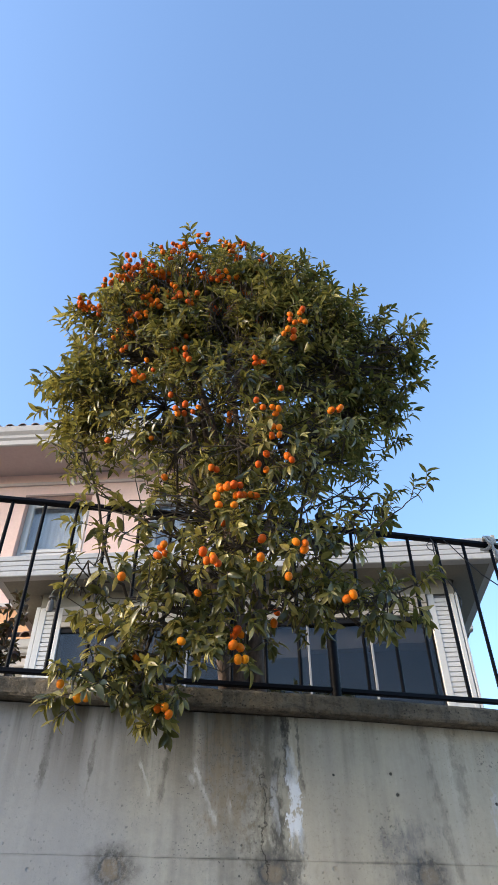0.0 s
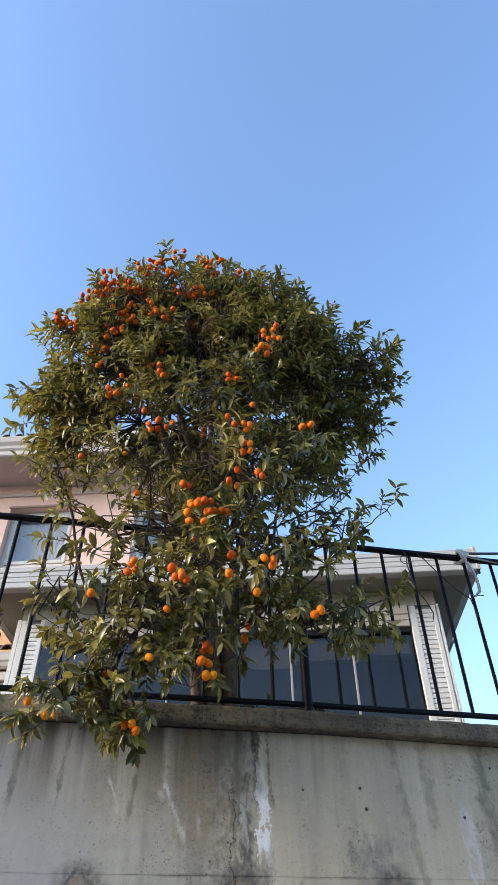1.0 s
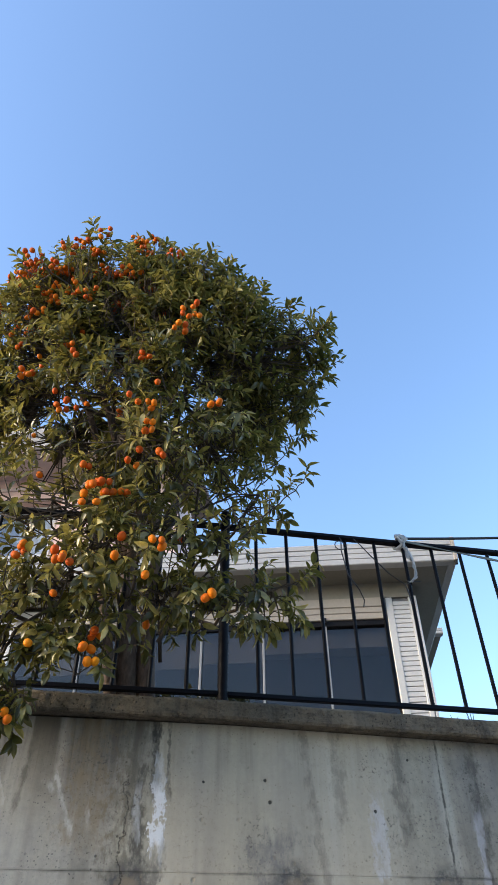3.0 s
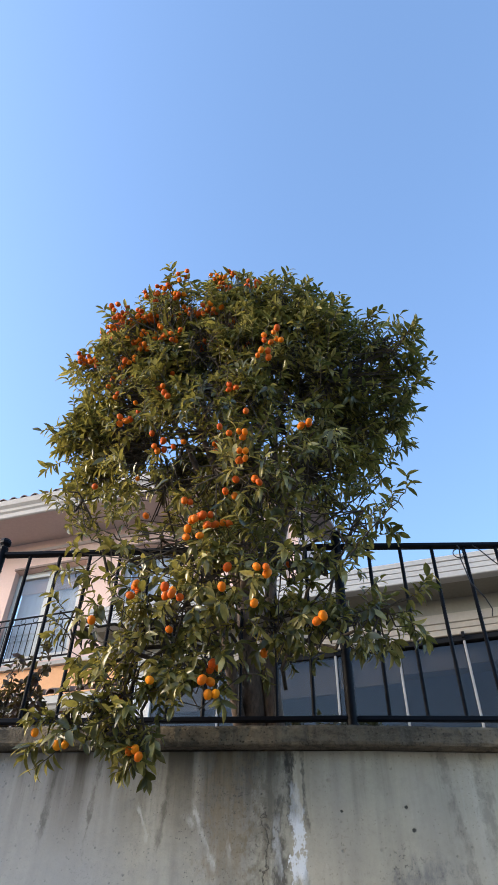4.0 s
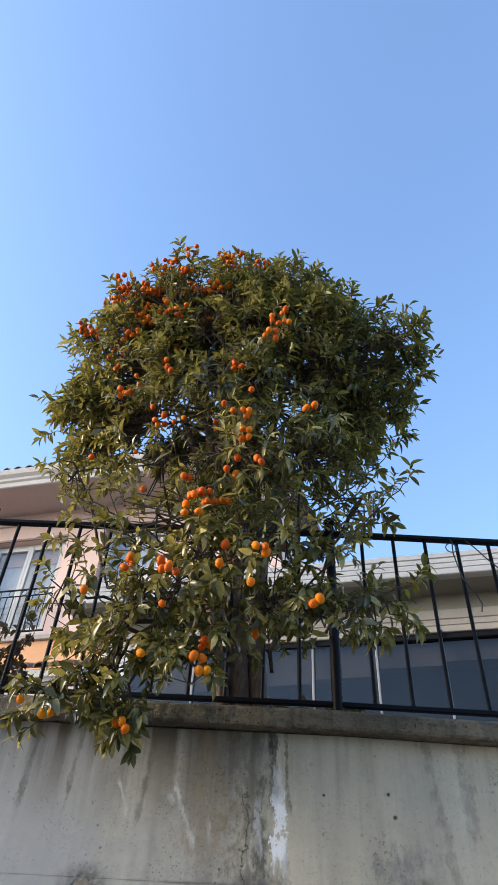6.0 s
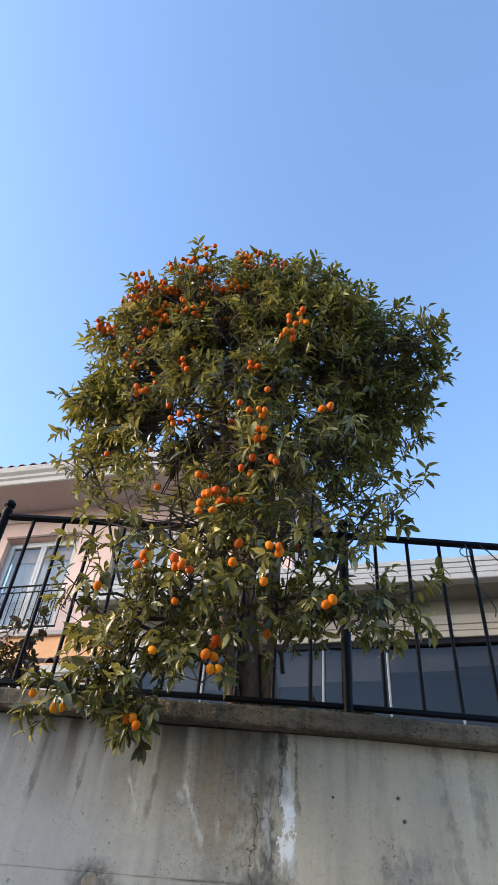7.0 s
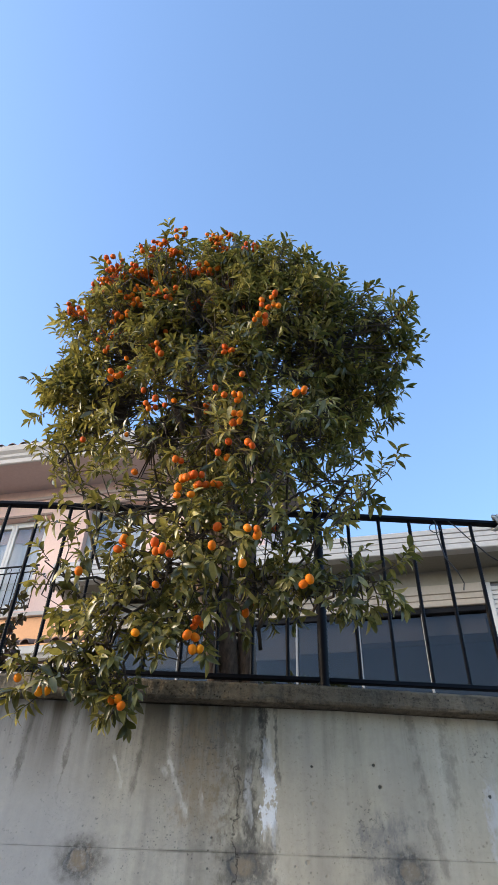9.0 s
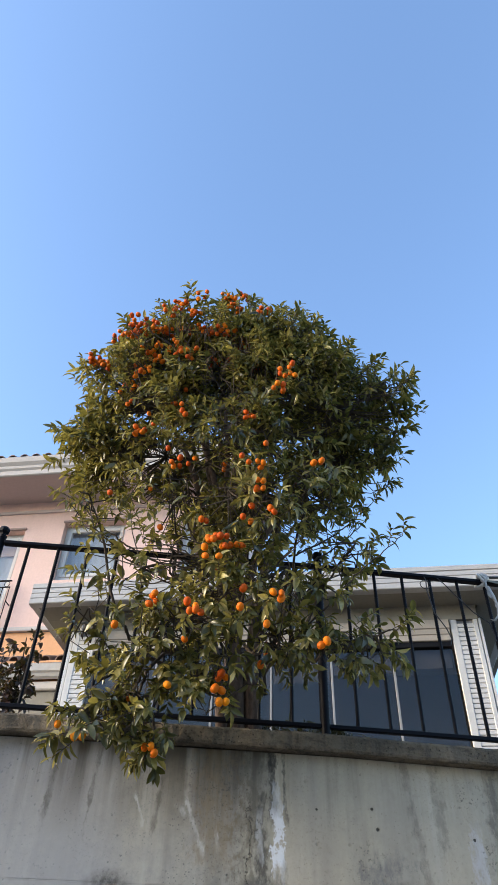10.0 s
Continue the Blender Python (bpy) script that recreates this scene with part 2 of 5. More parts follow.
        base = m.mix(m.math("MULTIPLY", near, m.span(m.noise(co, 6, 4), 0.40, 0.65, 0.10, 0.8)), base, (0.06, 0.056, 0.05))
        # a hairline crack beside the lime run
        crack = m.math("ABSOLUTE", m.math("ADD", m.math("SUBTRACT", x, 0.585), m.math("MULTIPLY", m.math("SUBTRACT", m.noise(m.coord((1, 1, 1), world=True), 8, 6, 0.7), 0.5), 0.14)))
        line = m.math("MULTIPLY", m.span(crack, 0.001, 0.0032, 0.9, 0.0), m.span(z, 2.36, 2.44, 1.0, 0.0))
        base = m.mix(line, base, (0.045, 0.04, 0.035))
        height = m.math("SUBTRACT", height, line)
    m.bump(height, 0.55, 0.006)
    m.set(Base_Color=base, Roughness=m.span(fine, 0.2, 0.8, 0.82, 0.96))
    m.b.inputs["Specular IOR Level"].default_value = 0.25
    return m.m


def coping():
    """Rough weathered concrete: brown lichen patches, black crust, exposed grit and pits."""
    m = Mat("coping_concrete")
    co = m.coord(world=True)
    col = m.mix(m.span(m.noise(co, 3.2, 5, 0.6), 0.36, 0.64), (0.120, 0.104, 0.080), (0.245, 0.196, 0.136))
    col = m.mix(m.span(m.noise(m.coord((1, 1, 2.2), world=True), 11, 6, 0.7), 0.50, 0.66, 0.0, 0.72), col, (0.055, 0.047, 0.037))
    col = m.mix(m.span(m.noise(m.coord((8, 8, 0.8), world=True), 2.0, 4), 0.52, 0.68, 0.0, 0.7), col, (0.060, 0.055, 0.046))
    grit = m.noise(co, 80, 5, 0.75)
    col = m.mix(m.span(grit, 0.52, 0.68, 0.0, 0.30), col, (0.27, 0.235, 0.18))
    col = m.mix(m.span(grit, 0.46, 0.34, 0.0, 0.45), col, (0.040, 0.036, 0.030))
    pits = m.node("ShaderNodeTexVoronoi", Vector=co, Scale=55.0).outputs["Distance"]
    hole = m.math("MULTIPLY", m.span(pits, 0.12, 0.24, 1.0, 0.0), m.span(m.noise(co, 7, 3), 0.46, 0.58))
    col = m.mix(m.math("MULTIPLY", hole, 0.7), col, (0.03, 0.027, 0.024))
    m.bump(m.math("SUBTRACT", m.math("ADD", grit, m.noise(co, 22, 4, 0.6)), hole), 1.0, 0.012)
    m.set(Base_Color=col, Roughness=0.93)
    m.b.inputs["Specular IOR Level"].default_value = 0.2
    return m.m


def leafy(name, dark, mid, light, odd, rough=0.34, through=0.28):
    """Leaves: hue differs from leaf to leaf, a paler midrib side, some light passes."""
    m = Mat(name)
    rnd = m.math("FRACT", m.math("ADD", m.node("ShaderNodeNewGeometry").outputs["Random Per Island"], m.node("ShaderNodeObjectInfo").outputs["Random"]))
    slow = m.math("MULTIPLY", m.math("SUBTRACT", m.noise(m.coord(world=True), 2.2, 2), 0.5), 0.9)
    ramp = m.node("ShaderNodeValToRGB", Fac=m.math("ADD", rnd, slow, True))
    e = ramp.color_ramp.elements
    e[0].position, e[0].color = 0.0, (*dark, 1)
    e[1].position, e[1].color = 1.0, (*odd, 1)
    for pos, c in ((0.45, mid), (0.82, light)):
        q = e.new(pos)
        q.color = (*c, 1)
    co = m.coord(world=True)
    col = m.mix(m.span(m.noise(co, 55, 3), 0.35, 0.7, 0.0, 0.45), ramp.outputs[0], tuple(0.6 * c for c in dark))
    m.bump(m.noise(co, 120, 2), 0.12, 0.002)
    m.set(Base_Color=col, Roughness=rough)
    m.b.inputs["Specular IOR Level"].default_value = 0.55
    tr = m.node("ShaderNodeBsdfTranslucent", Color=m.mix(0.5, col, (0.36, 0.30, 0.05)))
    mx = m.node("ShaderNodeMixShader", Fac=through)
    m.l.new(m.b.outputs[0], mx.inputs[1])
    m.l.new(tr.outputs[0], mx.inputs[2])
    m.l.new(mx.outputs[0], m.n["Material Output"].inputs["Surface"])
    return m.m


def peel(name, red, yellow):
    m = Mat(name)
    rnd = m.node("ShaderNodeObjectInfo").outputs["Random"]
    col = m.mix(m.span(rnd, 0.25, 1.0), red, yellow)
    co = m.coord()
    col = m.mix(m.span(m.noise(co, 30, 3), 0.5, 0.75, 0.0, 0.35), col, (0.50, 0.09, 0.003))
    pits = m.node("ShaderNodeTexVoronoi", Vector=co, Scale=420.0).outputs["Distance"]
    m.bump(pits, 0.25, 0.0015)
    m.set(Base_Color=col, Roughness=0.5)
    m.b.inputs["Specular IOR Level"].default_value = 0.16
    m.b.inputs["Subsurface Weight"].default_value = 0.08
    m.b.inputs["Subsurface Radius"].default_value = (0.01, 0.004, 0.001)
    m.b.inputs["Subsurface Scale"].default_value = 0.5
    return m.m


def bark(name, a, b):
    m = Mat(name)
    co = m.coord((1, 1, 0.25), world=True)
    f = m.noise(co, 60, 5, 0.65)
    m.bump(f, 0.6, 0.006)
    m.set(Base_Color=m.mix(m.span(f, 0.3, 0.7), a, b), Roughness=0.85)
    return m.m


def iron():
    m = Mat("black_wrought_iron")
    co = m.coord(world=True)
    f = m.noise(co, 70, 4, 0.6)
    rust = m.span(m.noise(co, 9, 5, 0.65), 0.60, 0.72, 0.0, 0.55)
    m.bump(f, 0.35, 0.003)
    m.set(Base_Color=m.mix(rust, (0.0045, 0.0054, 0.0090), (0.014, 0.011, 0.011)), Roughness=m.span(f, 0.3, 0.7, 0.42, 0.62))
    m.b.inputs["Specular IOR Level"].default_value = 0.11
    return m.m


def glass(name, tint, ior):
    m = Mat(name)
    m.set(Base_Color=tint, Roughness=0.02, IOR=ior)
    m.b.inputs["Transmission Weight"].default_value = 1.0
    return m.m


CONCRETE = concrete("stained_concrete", True)
COPING = coping()
IRON = iron()
WHITE = worn("white_pvc", (0.52, 0.515, 0.50), (0.38, 0.37, 0.35), 0.38, 3.0, 0.35, 0.05)
GUTTER = worn("white_painted_gutter", (0.41, 0.405, 0.395), (0.30, 0.29, 0.28), 0.45, 2.5, 0.4, 0.06, streak=0.3)
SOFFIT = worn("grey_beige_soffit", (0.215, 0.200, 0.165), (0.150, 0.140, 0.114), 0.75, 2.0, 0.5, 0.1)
CREAM = worn("cream_plaster", (0.37, 0.33, 0.28), (0.28, 0.25, 0.21), 0.7, 2.5, 0.5, 0.12, streak=0.25)
PINK = worn("pink_render", (0.70, 0.50, 0.44), (0.56, 0.39, 0.34), 0.85, 2.2, 0.5, 0.25, streak=0.25)
ORANGE = worn("orange_render", (0.68, 0.36, 0.18), (0.52, 0.27, 0.14), 0.85, 2.2, 0.5, 0.25, streak=0.2)
PLASTER = worn("white_render", (0.47, 0.44, 0.42), (0.36, 0.335, 0.32), 0.8, 2.2, 0.5, 0.2, streak=0.3)
EAVE = worn("mauve_painted_soffit", (0.52, 0.43, 0.41), (0.42, 0.35, 0.33), 0.8, 1.5, 0.4, 0.08)
TILE = worn("clay_roof_tile", (0.22, 0.135, 0.105), (0.11, 0.085, 0.075), 0.8, 8.0, 0.7, 0.4)
DARKFRAME = worn("dark_aluminium", (0.008, 0.0085, 0.011), (0.016, 0.016, 0.017), 0.6, 8.0, 0.4, 0.05)
DARKFRAME.node_tree.nodes["Principled BSDF"].inputs["Specular IOR Level"].default_value = 0.1
SHADE = worn("brown_roller_shade", (0.28, 0.20, 0.18), (0.20, 0.15, 0.13), 0.7, 5.0, 0.4, 0.1)
CURTAIN = worn("white_curtain", (0.34, 0.37, 0.41), (0.26, 0.29, 0.33), 0.9, 5.0, 0.4, 0.2)
GLASS = glass("tinted_glass", (0.31, 0.30, 0.30), 1.42)
CLEAR = glass("window_glass", (0.92, 0.95, 0.96), 1.5)
TERRACOTTA = worn("terracotta", (0.085, 0.017, 0.007), (0.020, 0.006, 0.004), 0.72, 9.0, 0.8, 0.5, streak=0.5)
TERRACOTTA.node_tree.nodes["Principled BSDF"].inputs["Specular IOR Level"].default_value = 0.2
PANE_BAND = worn("grey_pane_band", (0.115, 0.12, 0.135), (0.09, 0.095, 0.105), 0.85, 6.0, 0.4, 0.1)
ROOM = worn("dim_interior", (0.22, 0.21, 0.21), (0.14, 0.135, 0.13), 0.9, 2.0, 0.4, 0.1)
ASPHALT = worn("street_concrete", (0.25, 0.24, 0.215), (0.18, 0.17, 0.15), 0.92, 3.0, 0.6, 0.6)
SOIL = worn("garden_soil", (0.15, 0.12, 0.085), (0.08, 0.065, 0.045), 0.95, 5.0, 0.6, 0.8)
FACADE = worn("beige_facade", (0.42, 0.38, 0.33), (0.30, 0.27, 0.23), 0.85, 0.8, 0.5, 0.3, streak=0.3)
LEAF = leafy("kumquat_leaf", (0.026, 0.040, 0.018), (0.115, 0.116, 0.034), (0.330, 0.275, 0.072), (0.52, 0.45, 0.17), 0.26, 0.34)
LEAF_PEAR = leafy("pear_leaf", (0.060, 0.095, 0.020), (0.140, 0.190, 0.036), (0.24, 0.26, 0.060), (0.34, 0.20, 0.12), 0.40, 0.45)
LEAF_ROSE = leafy("rose_leaf", (0.022, 0.018, 0.012), (0.055, 0.022, 0.018), (0.085, 0.028, 0.02), (0.06, 0.06, 0.02), 0.45, 0.2)
LEAF_WEED = leafy("weed_leaf", (0.012, 0.018, 0.010), (0.022, 0.030, 0.014), (0.04, 0.045, 0.02), (0.06, 0.05, 0.02), 0.6, 0.15)
PEEL = peel("kumquat_peel", (0.50, 0.076, 0.004), (0.76, 0.205, 0.005))
# lighter peel for the lowest fruit; PEEL's darker red carries the crown's shade
PEEL_LIT = peel("lit_kumquat_peel", (0.58, 0.130, 0.003), (0.76, 0.270, 0.006))
BARK = bark("kumquat_bark", (0.050, 0.034, 0.026), (0.19, 0.130, 0.096))
TWIG = bark("dark_twig", (0.026, 0.019, 0.014), (0.065, 0.048, 0.030))
DRY = bark("dry_vine", (0.030, 0.024, 0.020), (0.085, 0.066, 0.055))
CABLE = worn("black_cable_sheath", (0.016, 0.016, 0.017), (0.03, 0.03, 0.03), 0.5, 20.0, 0.4, 0.1)
RAG = worn("grey_white_cloth", (0.60, 0.59, 0.56), (0.30, 0.29, 0.27), 0.85, 16.0, 0.7, 0.5)
STRAP = worn("faded_green_strap", (0.20, 0.20, 0.16), (0.11, 0.11, 0.09), 0.75, 14.0, 0.5, 0.3)
PIPE = worn("weathered_pipe", (0.070, 0.062, 0.055), (0.030, 0.027, 0.025), 0.6, 12.0, 0.9, 0.3)
PIPE_GREY = worn("grey_aluminium", (0.23, 0.23, 0.235), (0.16, 0.16, 0.16), 0.45, 6.0, 0.4, 0.06)
LAMP_GREY = worn("grey_metal", (0.16, 0.155, 0.16), (0.10, 0.10, 0.10), 0.5, 10.0, 0.5, 0.1)


# ---- mesh helpers ----
class Geo:
    """Vertices and faces gathered into one mesh."""

    def __init__(self):
        self.v, self.f = [], []

    def add(self, verts, faces):
        k = len(self.v)
        self.v += [tuple(p) for p in verts]
        self.f += [tuple(i + k for i in face) for face in faces]
        return self

    def box(self, x0, x1, y0, y1, z0, z1, b=0.0):
        """A box whose edges are chamfered by b."""
        if b <= 0:
            vs = [(x, y, z) for x in (x0, x1) for y in (y0, y1) for z in (z0, z1)]
            return self.add(vs, [(0, 1, 3, 2), (4, 6, 7, 5), (0, 4, 5, 1), (2, 3, 7, 6), (0, 2, 6, 4), (1, 5, 7, 3)])
        bm = bmesh.new()
        bmesh.ops.create_cube(bm, size=1.0, matrix=Matrix.Translation(((x0 + x1) / 2, (y0 + y1) / 2, (z0 + z1) / 2)) @ Matrix.Diagonal((x1 - x0, y1 - y0, z1 - z0, 1)))
        bmesh.ops.bevel(bm, geom=bm.edges[:], offset=b, segments=1, affect="EDGES")
        bm.verts.index_update()
        self.add([v.co[:] for v in bm.verts], [[v.index for v in f.verts] for f in bm.faces])
        bm.free()
        return self

    def extrude_x(self, profile, x0, x1, steps=1):
        """A closed (y, z) profile drawn out along x, with ends."""
        n = len(profile)
        vs = [(x0 + (x1 - x0) * s / steps, y, z) for s in range(steps + 1) for y, z in profile]
        fs = [(s * n + i, s * n + (i + 1) % n, (s + 1) * n + (i + 1) % n, (s + 1) * n + i) for s in range(steps) for i in range(n)]
        fs += [tuple(range(n - 1, -1, -1)), tuple(steps * n + i for i in range(n))]
        return self.add(vs, fs)

    def lathe(self, profile, centre=(0, 0, 0), sides=20, start=0.0, turn=2 * math.pi):
        """A (radius, z) profile turned about an upright axis."""
        full = abs(turn - 2 * math.pi) < 1e-6
        cols = sides if full else sides + 1
        vs = [(centre[0] + r * math.cos(start + turn * k / sides), centre[1] + r * math.sin(start + turn * k / sides), centre[2] + z) for k in range(cols) for r, z in profile]
        n = len(profile)
        fs = [(k * n + i, ((k + 1) % cols) * n + i, ((k + 1) % cols) * n + i + 1, k * n + i + 1) for k in range(sides) for i in range(n - 1)]
        return self.add(vs, fs)

    def tube(self, pts, radii, sides=6):
        """A tapered tube along points."""
        pts = [Vector(p) for p in pts]
        k = len(self.v)
        up = Vector((0.31, 0.17, 0.93))
        for i, p in enumerate(pts):
            d = (pts[min(i + 1, len(pts) - 1)] - pts[max(i - 1, 0)]).normalized()
            a = d.cross(up)
            a = (a if a.length > 1e-3 else d.cross(Vector((1, 0, 0)))).normalized()
            c = d.cross(a)
            r = radii[i] if isinstance(radii, (list, tuple)) else radii
            self.v += [tuple(p + r * (a * math.cos(6.2832 * s / sides) + c * math.sin(6.2832 * s / sides))) for s in range(sides)]
        for i in range(len(pts) - 1):
            for s in range(sides):
                t = (s + 1) % sides
                self.f.append((k + i * sides + s, k + i * sides + t, k + (i + 1) * sides + t, k + (i + 1) * sides + s))
        self.f.append(tuple(k + s for s in range(sides - 1, -1, -1)))
        self.f.append(tuple(k + (len(pts) - 1) * sides + s for s in range(sides)))
        return self

    def twisted(self, half, z0, z1, turns, steps, flat=0.90):
        """A soft-edged square bar twisted about its upright axis."""
        vs, fs = [], []
        for i in range(steps + 1):
            a = 2 * math.pi * turns * i / steps
            for q in range(8):
                b = a + q * math.pi / 4
                r = half * 1.16 * (1.0 if q % 2 else flat)
                vs.append((r * math.cos(b), r * math.sin(b), z0 + (z1 - z0) * i / steps))
        for i in range(steps):
            fs += [(i * 8 + q, i * 8 + (q + 1) % 8, i * 8 + 8 + (q + 1) % 8, i * 8 + 8 + q) for q in range(8)]
        fs += [tuple(range(7, -1, -1)), tuple(steps * 8 + q for q in range(8))]
        return self.add(vs, fs)

    def mesh(self, name, smooth=False):
        me = bpy.data.meshes.new(name)
        me.from_pydata(self.v, [], self.f)
        me.update()
        if smooth:
            me.shade_smooth()
        return me


def part(name, geo, material, parent=None, label="", smooth=False):
    """One mesh object, under a thing or under a part."""
    me = geo if isinstance(geo, bpy.types.Mesh) else geo.mesh(name, smooth)
    if material and not me.materials:
        me.materials.append(material)
    ob = new(name, me)
    if parent:
        ob.parent = parent
    if label:
        ob["label"] = label
    return ob


def thing(name, m, label, category, group="", kind=""):
    ob = new(name)
    ob.matrix_world = m
    return tagged(ob, label, category, group, kind)


def bend(a, b, sag, n=10, side=(0, 0, 0)):
    """Points from a to b with a sag in the middle and a push to the side."""
    a, b, side = Vector(a), Vector(b), Vector(side)
    return [a.lerp(b, i / n) + (side - Vector((0, 0, sag))) * (4 * (i / n) * (1 - i / n)) for i in range(n + 1)]


# ---- ground and the opposite side of the street ----
g = Geo()
g.add([(-900, -900, 0), (900, -900, 0), (900, 900, 0), (-900, 900, 0)], [(0, 1, 2, 3)])
# never in view; its grey is chosen for the light it throws upwards
tagged(part("road", g, ASPHALT), "worn grey concrete street below the retaining wall, unseen, toned for bounce light", "road", kind="structure")

# unseen block; height and width set by how much light reaches the wall
g = Geo().box(-13, 6, -17, -9, 0, 7.4, 0.05)
opp = tagged(part("backdrop", g, FACADE), "unseen plain beige building across the street, sized for light", "building", kind="structure")

# ---- retaining wall, coping, terrace ----
JOINT = 2.075
def lean(x):
    """The slight fall of the wall's top along the street."""
    return -0.012 * max(0.0, x - 0.94)


def fall(x):
    """The coping falls a little more than the rails do."""
    return lean(x) - 0.012 * max(0.0, min(x, 6.0) - 0.94)


WX0, WX1 = -14.0, 16.0
g = Geo()
prof = [(2.889, 0), (2.889, JOINT - 0.002), (2.8915, JOINT), (2.89, JOINT + 0.002), (2.89, 2.612), (3.17, 2.612), (3.17, 0)]
g.extrude_x(prof, WX0, WX1, 60)
g.v = [(x, y, z + (fall(x) if z > 2.5 else 0)) for x, y, z in g.v]
wall = tagged(part("wall_retaining", g, CONCRETE), "grey cast-concrete retaining wall with dark runs and white lime stains", "wall", kind="structure")

rng = random.Random(4)
slabs = [-13.4, -10.6, -7.8, -5.0, -2.2, 0.655, 3.4, 6.2, 9.0, 11.8, 15.4]
for a, b in zip(slabs, slabs[1:]):
    lift, push = rng.uniform(-0.004, 0.004), rng.uniform(-0.006, 0.006)
    g = Geo()
    pr = [(2.822, 2.612), (2.815, 2.622), (2.814, 2.676), (2.822, 2.688), (3.19, 2.706), (3.20, 2.69), (3.20, 2.618), (2.90, 2.618), (2.888, 2.614), (2.86, 2.616), (2.845, 2.611)]
    g.extrude_x([(y + push, z + lift) for y, z in pr], a + 0.0004, b - 0.0004, 110)
    moved = []
    for x, y, z in g.v:
        n = noise.noise(Vector((x * 9, y * 7, z * 11))) * 0.008 + noise.noise(Vector((x * 27, y * 5, z * 40))) * 0.007
        moved.append((x, y + (n if y < 3 else 0), z + fall(x) + (0.7 * n if z > 2.65 else 0.5 * n)))
    g.v = moved
    part("coping_slab", g, COPING, wall, "weathered brown-grey concrete coping")

g = Geo().box(-40, 40, 3.17, 60, 2.3, 2.60)
tagged(part("ground_terrace", g, SOIL), "dark soil terrace behind the retaining wall", "ground", kind="structure")

# ---- iron railing on the coping ----
railing = thing("railing", pose(0, 3.01, 0), "black wrought-iron railing with twisted bars on the coping", "railing")
POSTS = [0.965 + 1.845 * k for k in range(-5, 7)]
for a, b in zip(POSTS, POSTS[1:]):
    top = Geo()
    top.box(a + 0.022, b - 0.022, -0.020, 0.020, -0.012, 0.012, 0.005)
    top.v = [(x, y, z + 3.708 + lean(x) + 0.004 * math.sin(x * 2.1)) for x, y, z in top.v]
    part("top_rail", top, IRON, railing)
    low = Geo().box(a + 0.022, b - 0.022, -0.013, 0.013, -0.011, 0.011, 0.003)
    low.v = [(x, y, z + 2.79 + lean(x)) for x, y, z in low.v]
    part("bottom_rail", low, IRON, railing)
bar = Geo().twisted(0.0090, 2.80, 3.70, 16, 200, 0.84).mesh("baluster", True)
for a in POSTS[:-1]:
    for k in range(1, 11):
        x = a + 1.845 * k / 11
        o = part("baluster", bar, IRON, railing)
        o.matrix_local = pose(x, 0, lean(x), 0, 0, 37 * k)
post_mesh = Geo().twisted(0.0230, 2.63, 3.735, 9, 130, 0.92)
post_mesh = post_mesh.mesh("post", True)
cap_mesh = Geo().lathe([(0.0, 3.712), (0.026, 3.712), (0.028, 3.726), (0.016, 3.734), (0.018, 3.742), (0.031, 3.754), (0.033, 3.768), (0.024, 3.784), (0.0, 3.788)], sides=8).mesh("cap")
for x in POSTS:
    p = part("post", post_mesh, IRON, railing)
    p.matrix_local = pose(x, 0, lean(x))
    part("cap", cap_mesh, IRON, p).matrix_local = pose(0, 0, 0.022)

# ---- house behind the terrace ----
HOUSE = pose(3.835, 5.751, 0, 0, 0, -13.3)
house = thing("house", HOUSE, "two-storey pink and orange rendered house with tiled eaves", "house")
HW = 2.0            # depth of the house front behind the veranda's gutter line
HX0, HX1 = -17.0, -3.5


def wall_with_openings(x0, x1, y0, y1, z0, z1, holes):
    """One connected wall slab with rectangular openings (x0, x1, z0, z1) right through it."""
    xs = sorted({x0, x1, *(v for h in holes for v in h[:2])})
    zs = sorted({z0, z1, *(v for h in holes for v in h[2:])})
    nx, nz = len(xs) - 1, len(zs) - 1

    def solid(i, k):
        if not (0 <= i < nx and 0 <= k < nz):
            return False
        cx, cz = (xs[i] + xs[i + 1]) / 2, (zs[k] + zs[k + 1]) / 2
        return not any(a < cx < b and c < cz < d for a, b, c, d in holes)

    g = Geo()
    for y in (y0, y1):
        g.v += [(x, y, z) for x in xs for z in zs]
    n = (nx + 1) * (nz + 1)

    def at(i, k, back):
        return i * (nz + 1) + k + (n if back else 0)

    for i in range(nx):
        for k in range(nz):
            if not solid(i, k):
                continue
            g.f += [(at(i, k, 0), at(i + 1, k, 0), at(i + 1, k + 1, 0), at(i, k + 1, 0)), (at(i, k, 1), at(i, k + 1, 1), at(i + 1, k + 1, 1), at(i + 1, k, 1))]
            for di, dk, a, b in ((-1, 0, (i, k), (i, k + 1)), (1, 0, (i + 1, k + 1), (i + 1, k)), (0, -1, (i + 1, k), (i, k)), (0, 1, (i, k + 1), (i + 1, k + 1))):
                if not solid(i + di, k + dk):
                    g.f.append((at(*a, 0), at(*b, 0), at(*b, 1), at(*a, 1)))
    return g


OPEN = [(-14.2, -12.8, 6.26, 8.02), (-11.4, -10.0, 6.26, 8.02), (-8.56, -7.18, 6.26, 8.02), (-6.50, -5.42, 7.02, 8.12), (-4.46, -3.66, 7.02, 8.12)]
part("wall", wall_with_openings(HX0, HX1, HW, HW + 0.25, 6.22, 8.62, OPEN), PINK, house, "pink rendered upper wall")
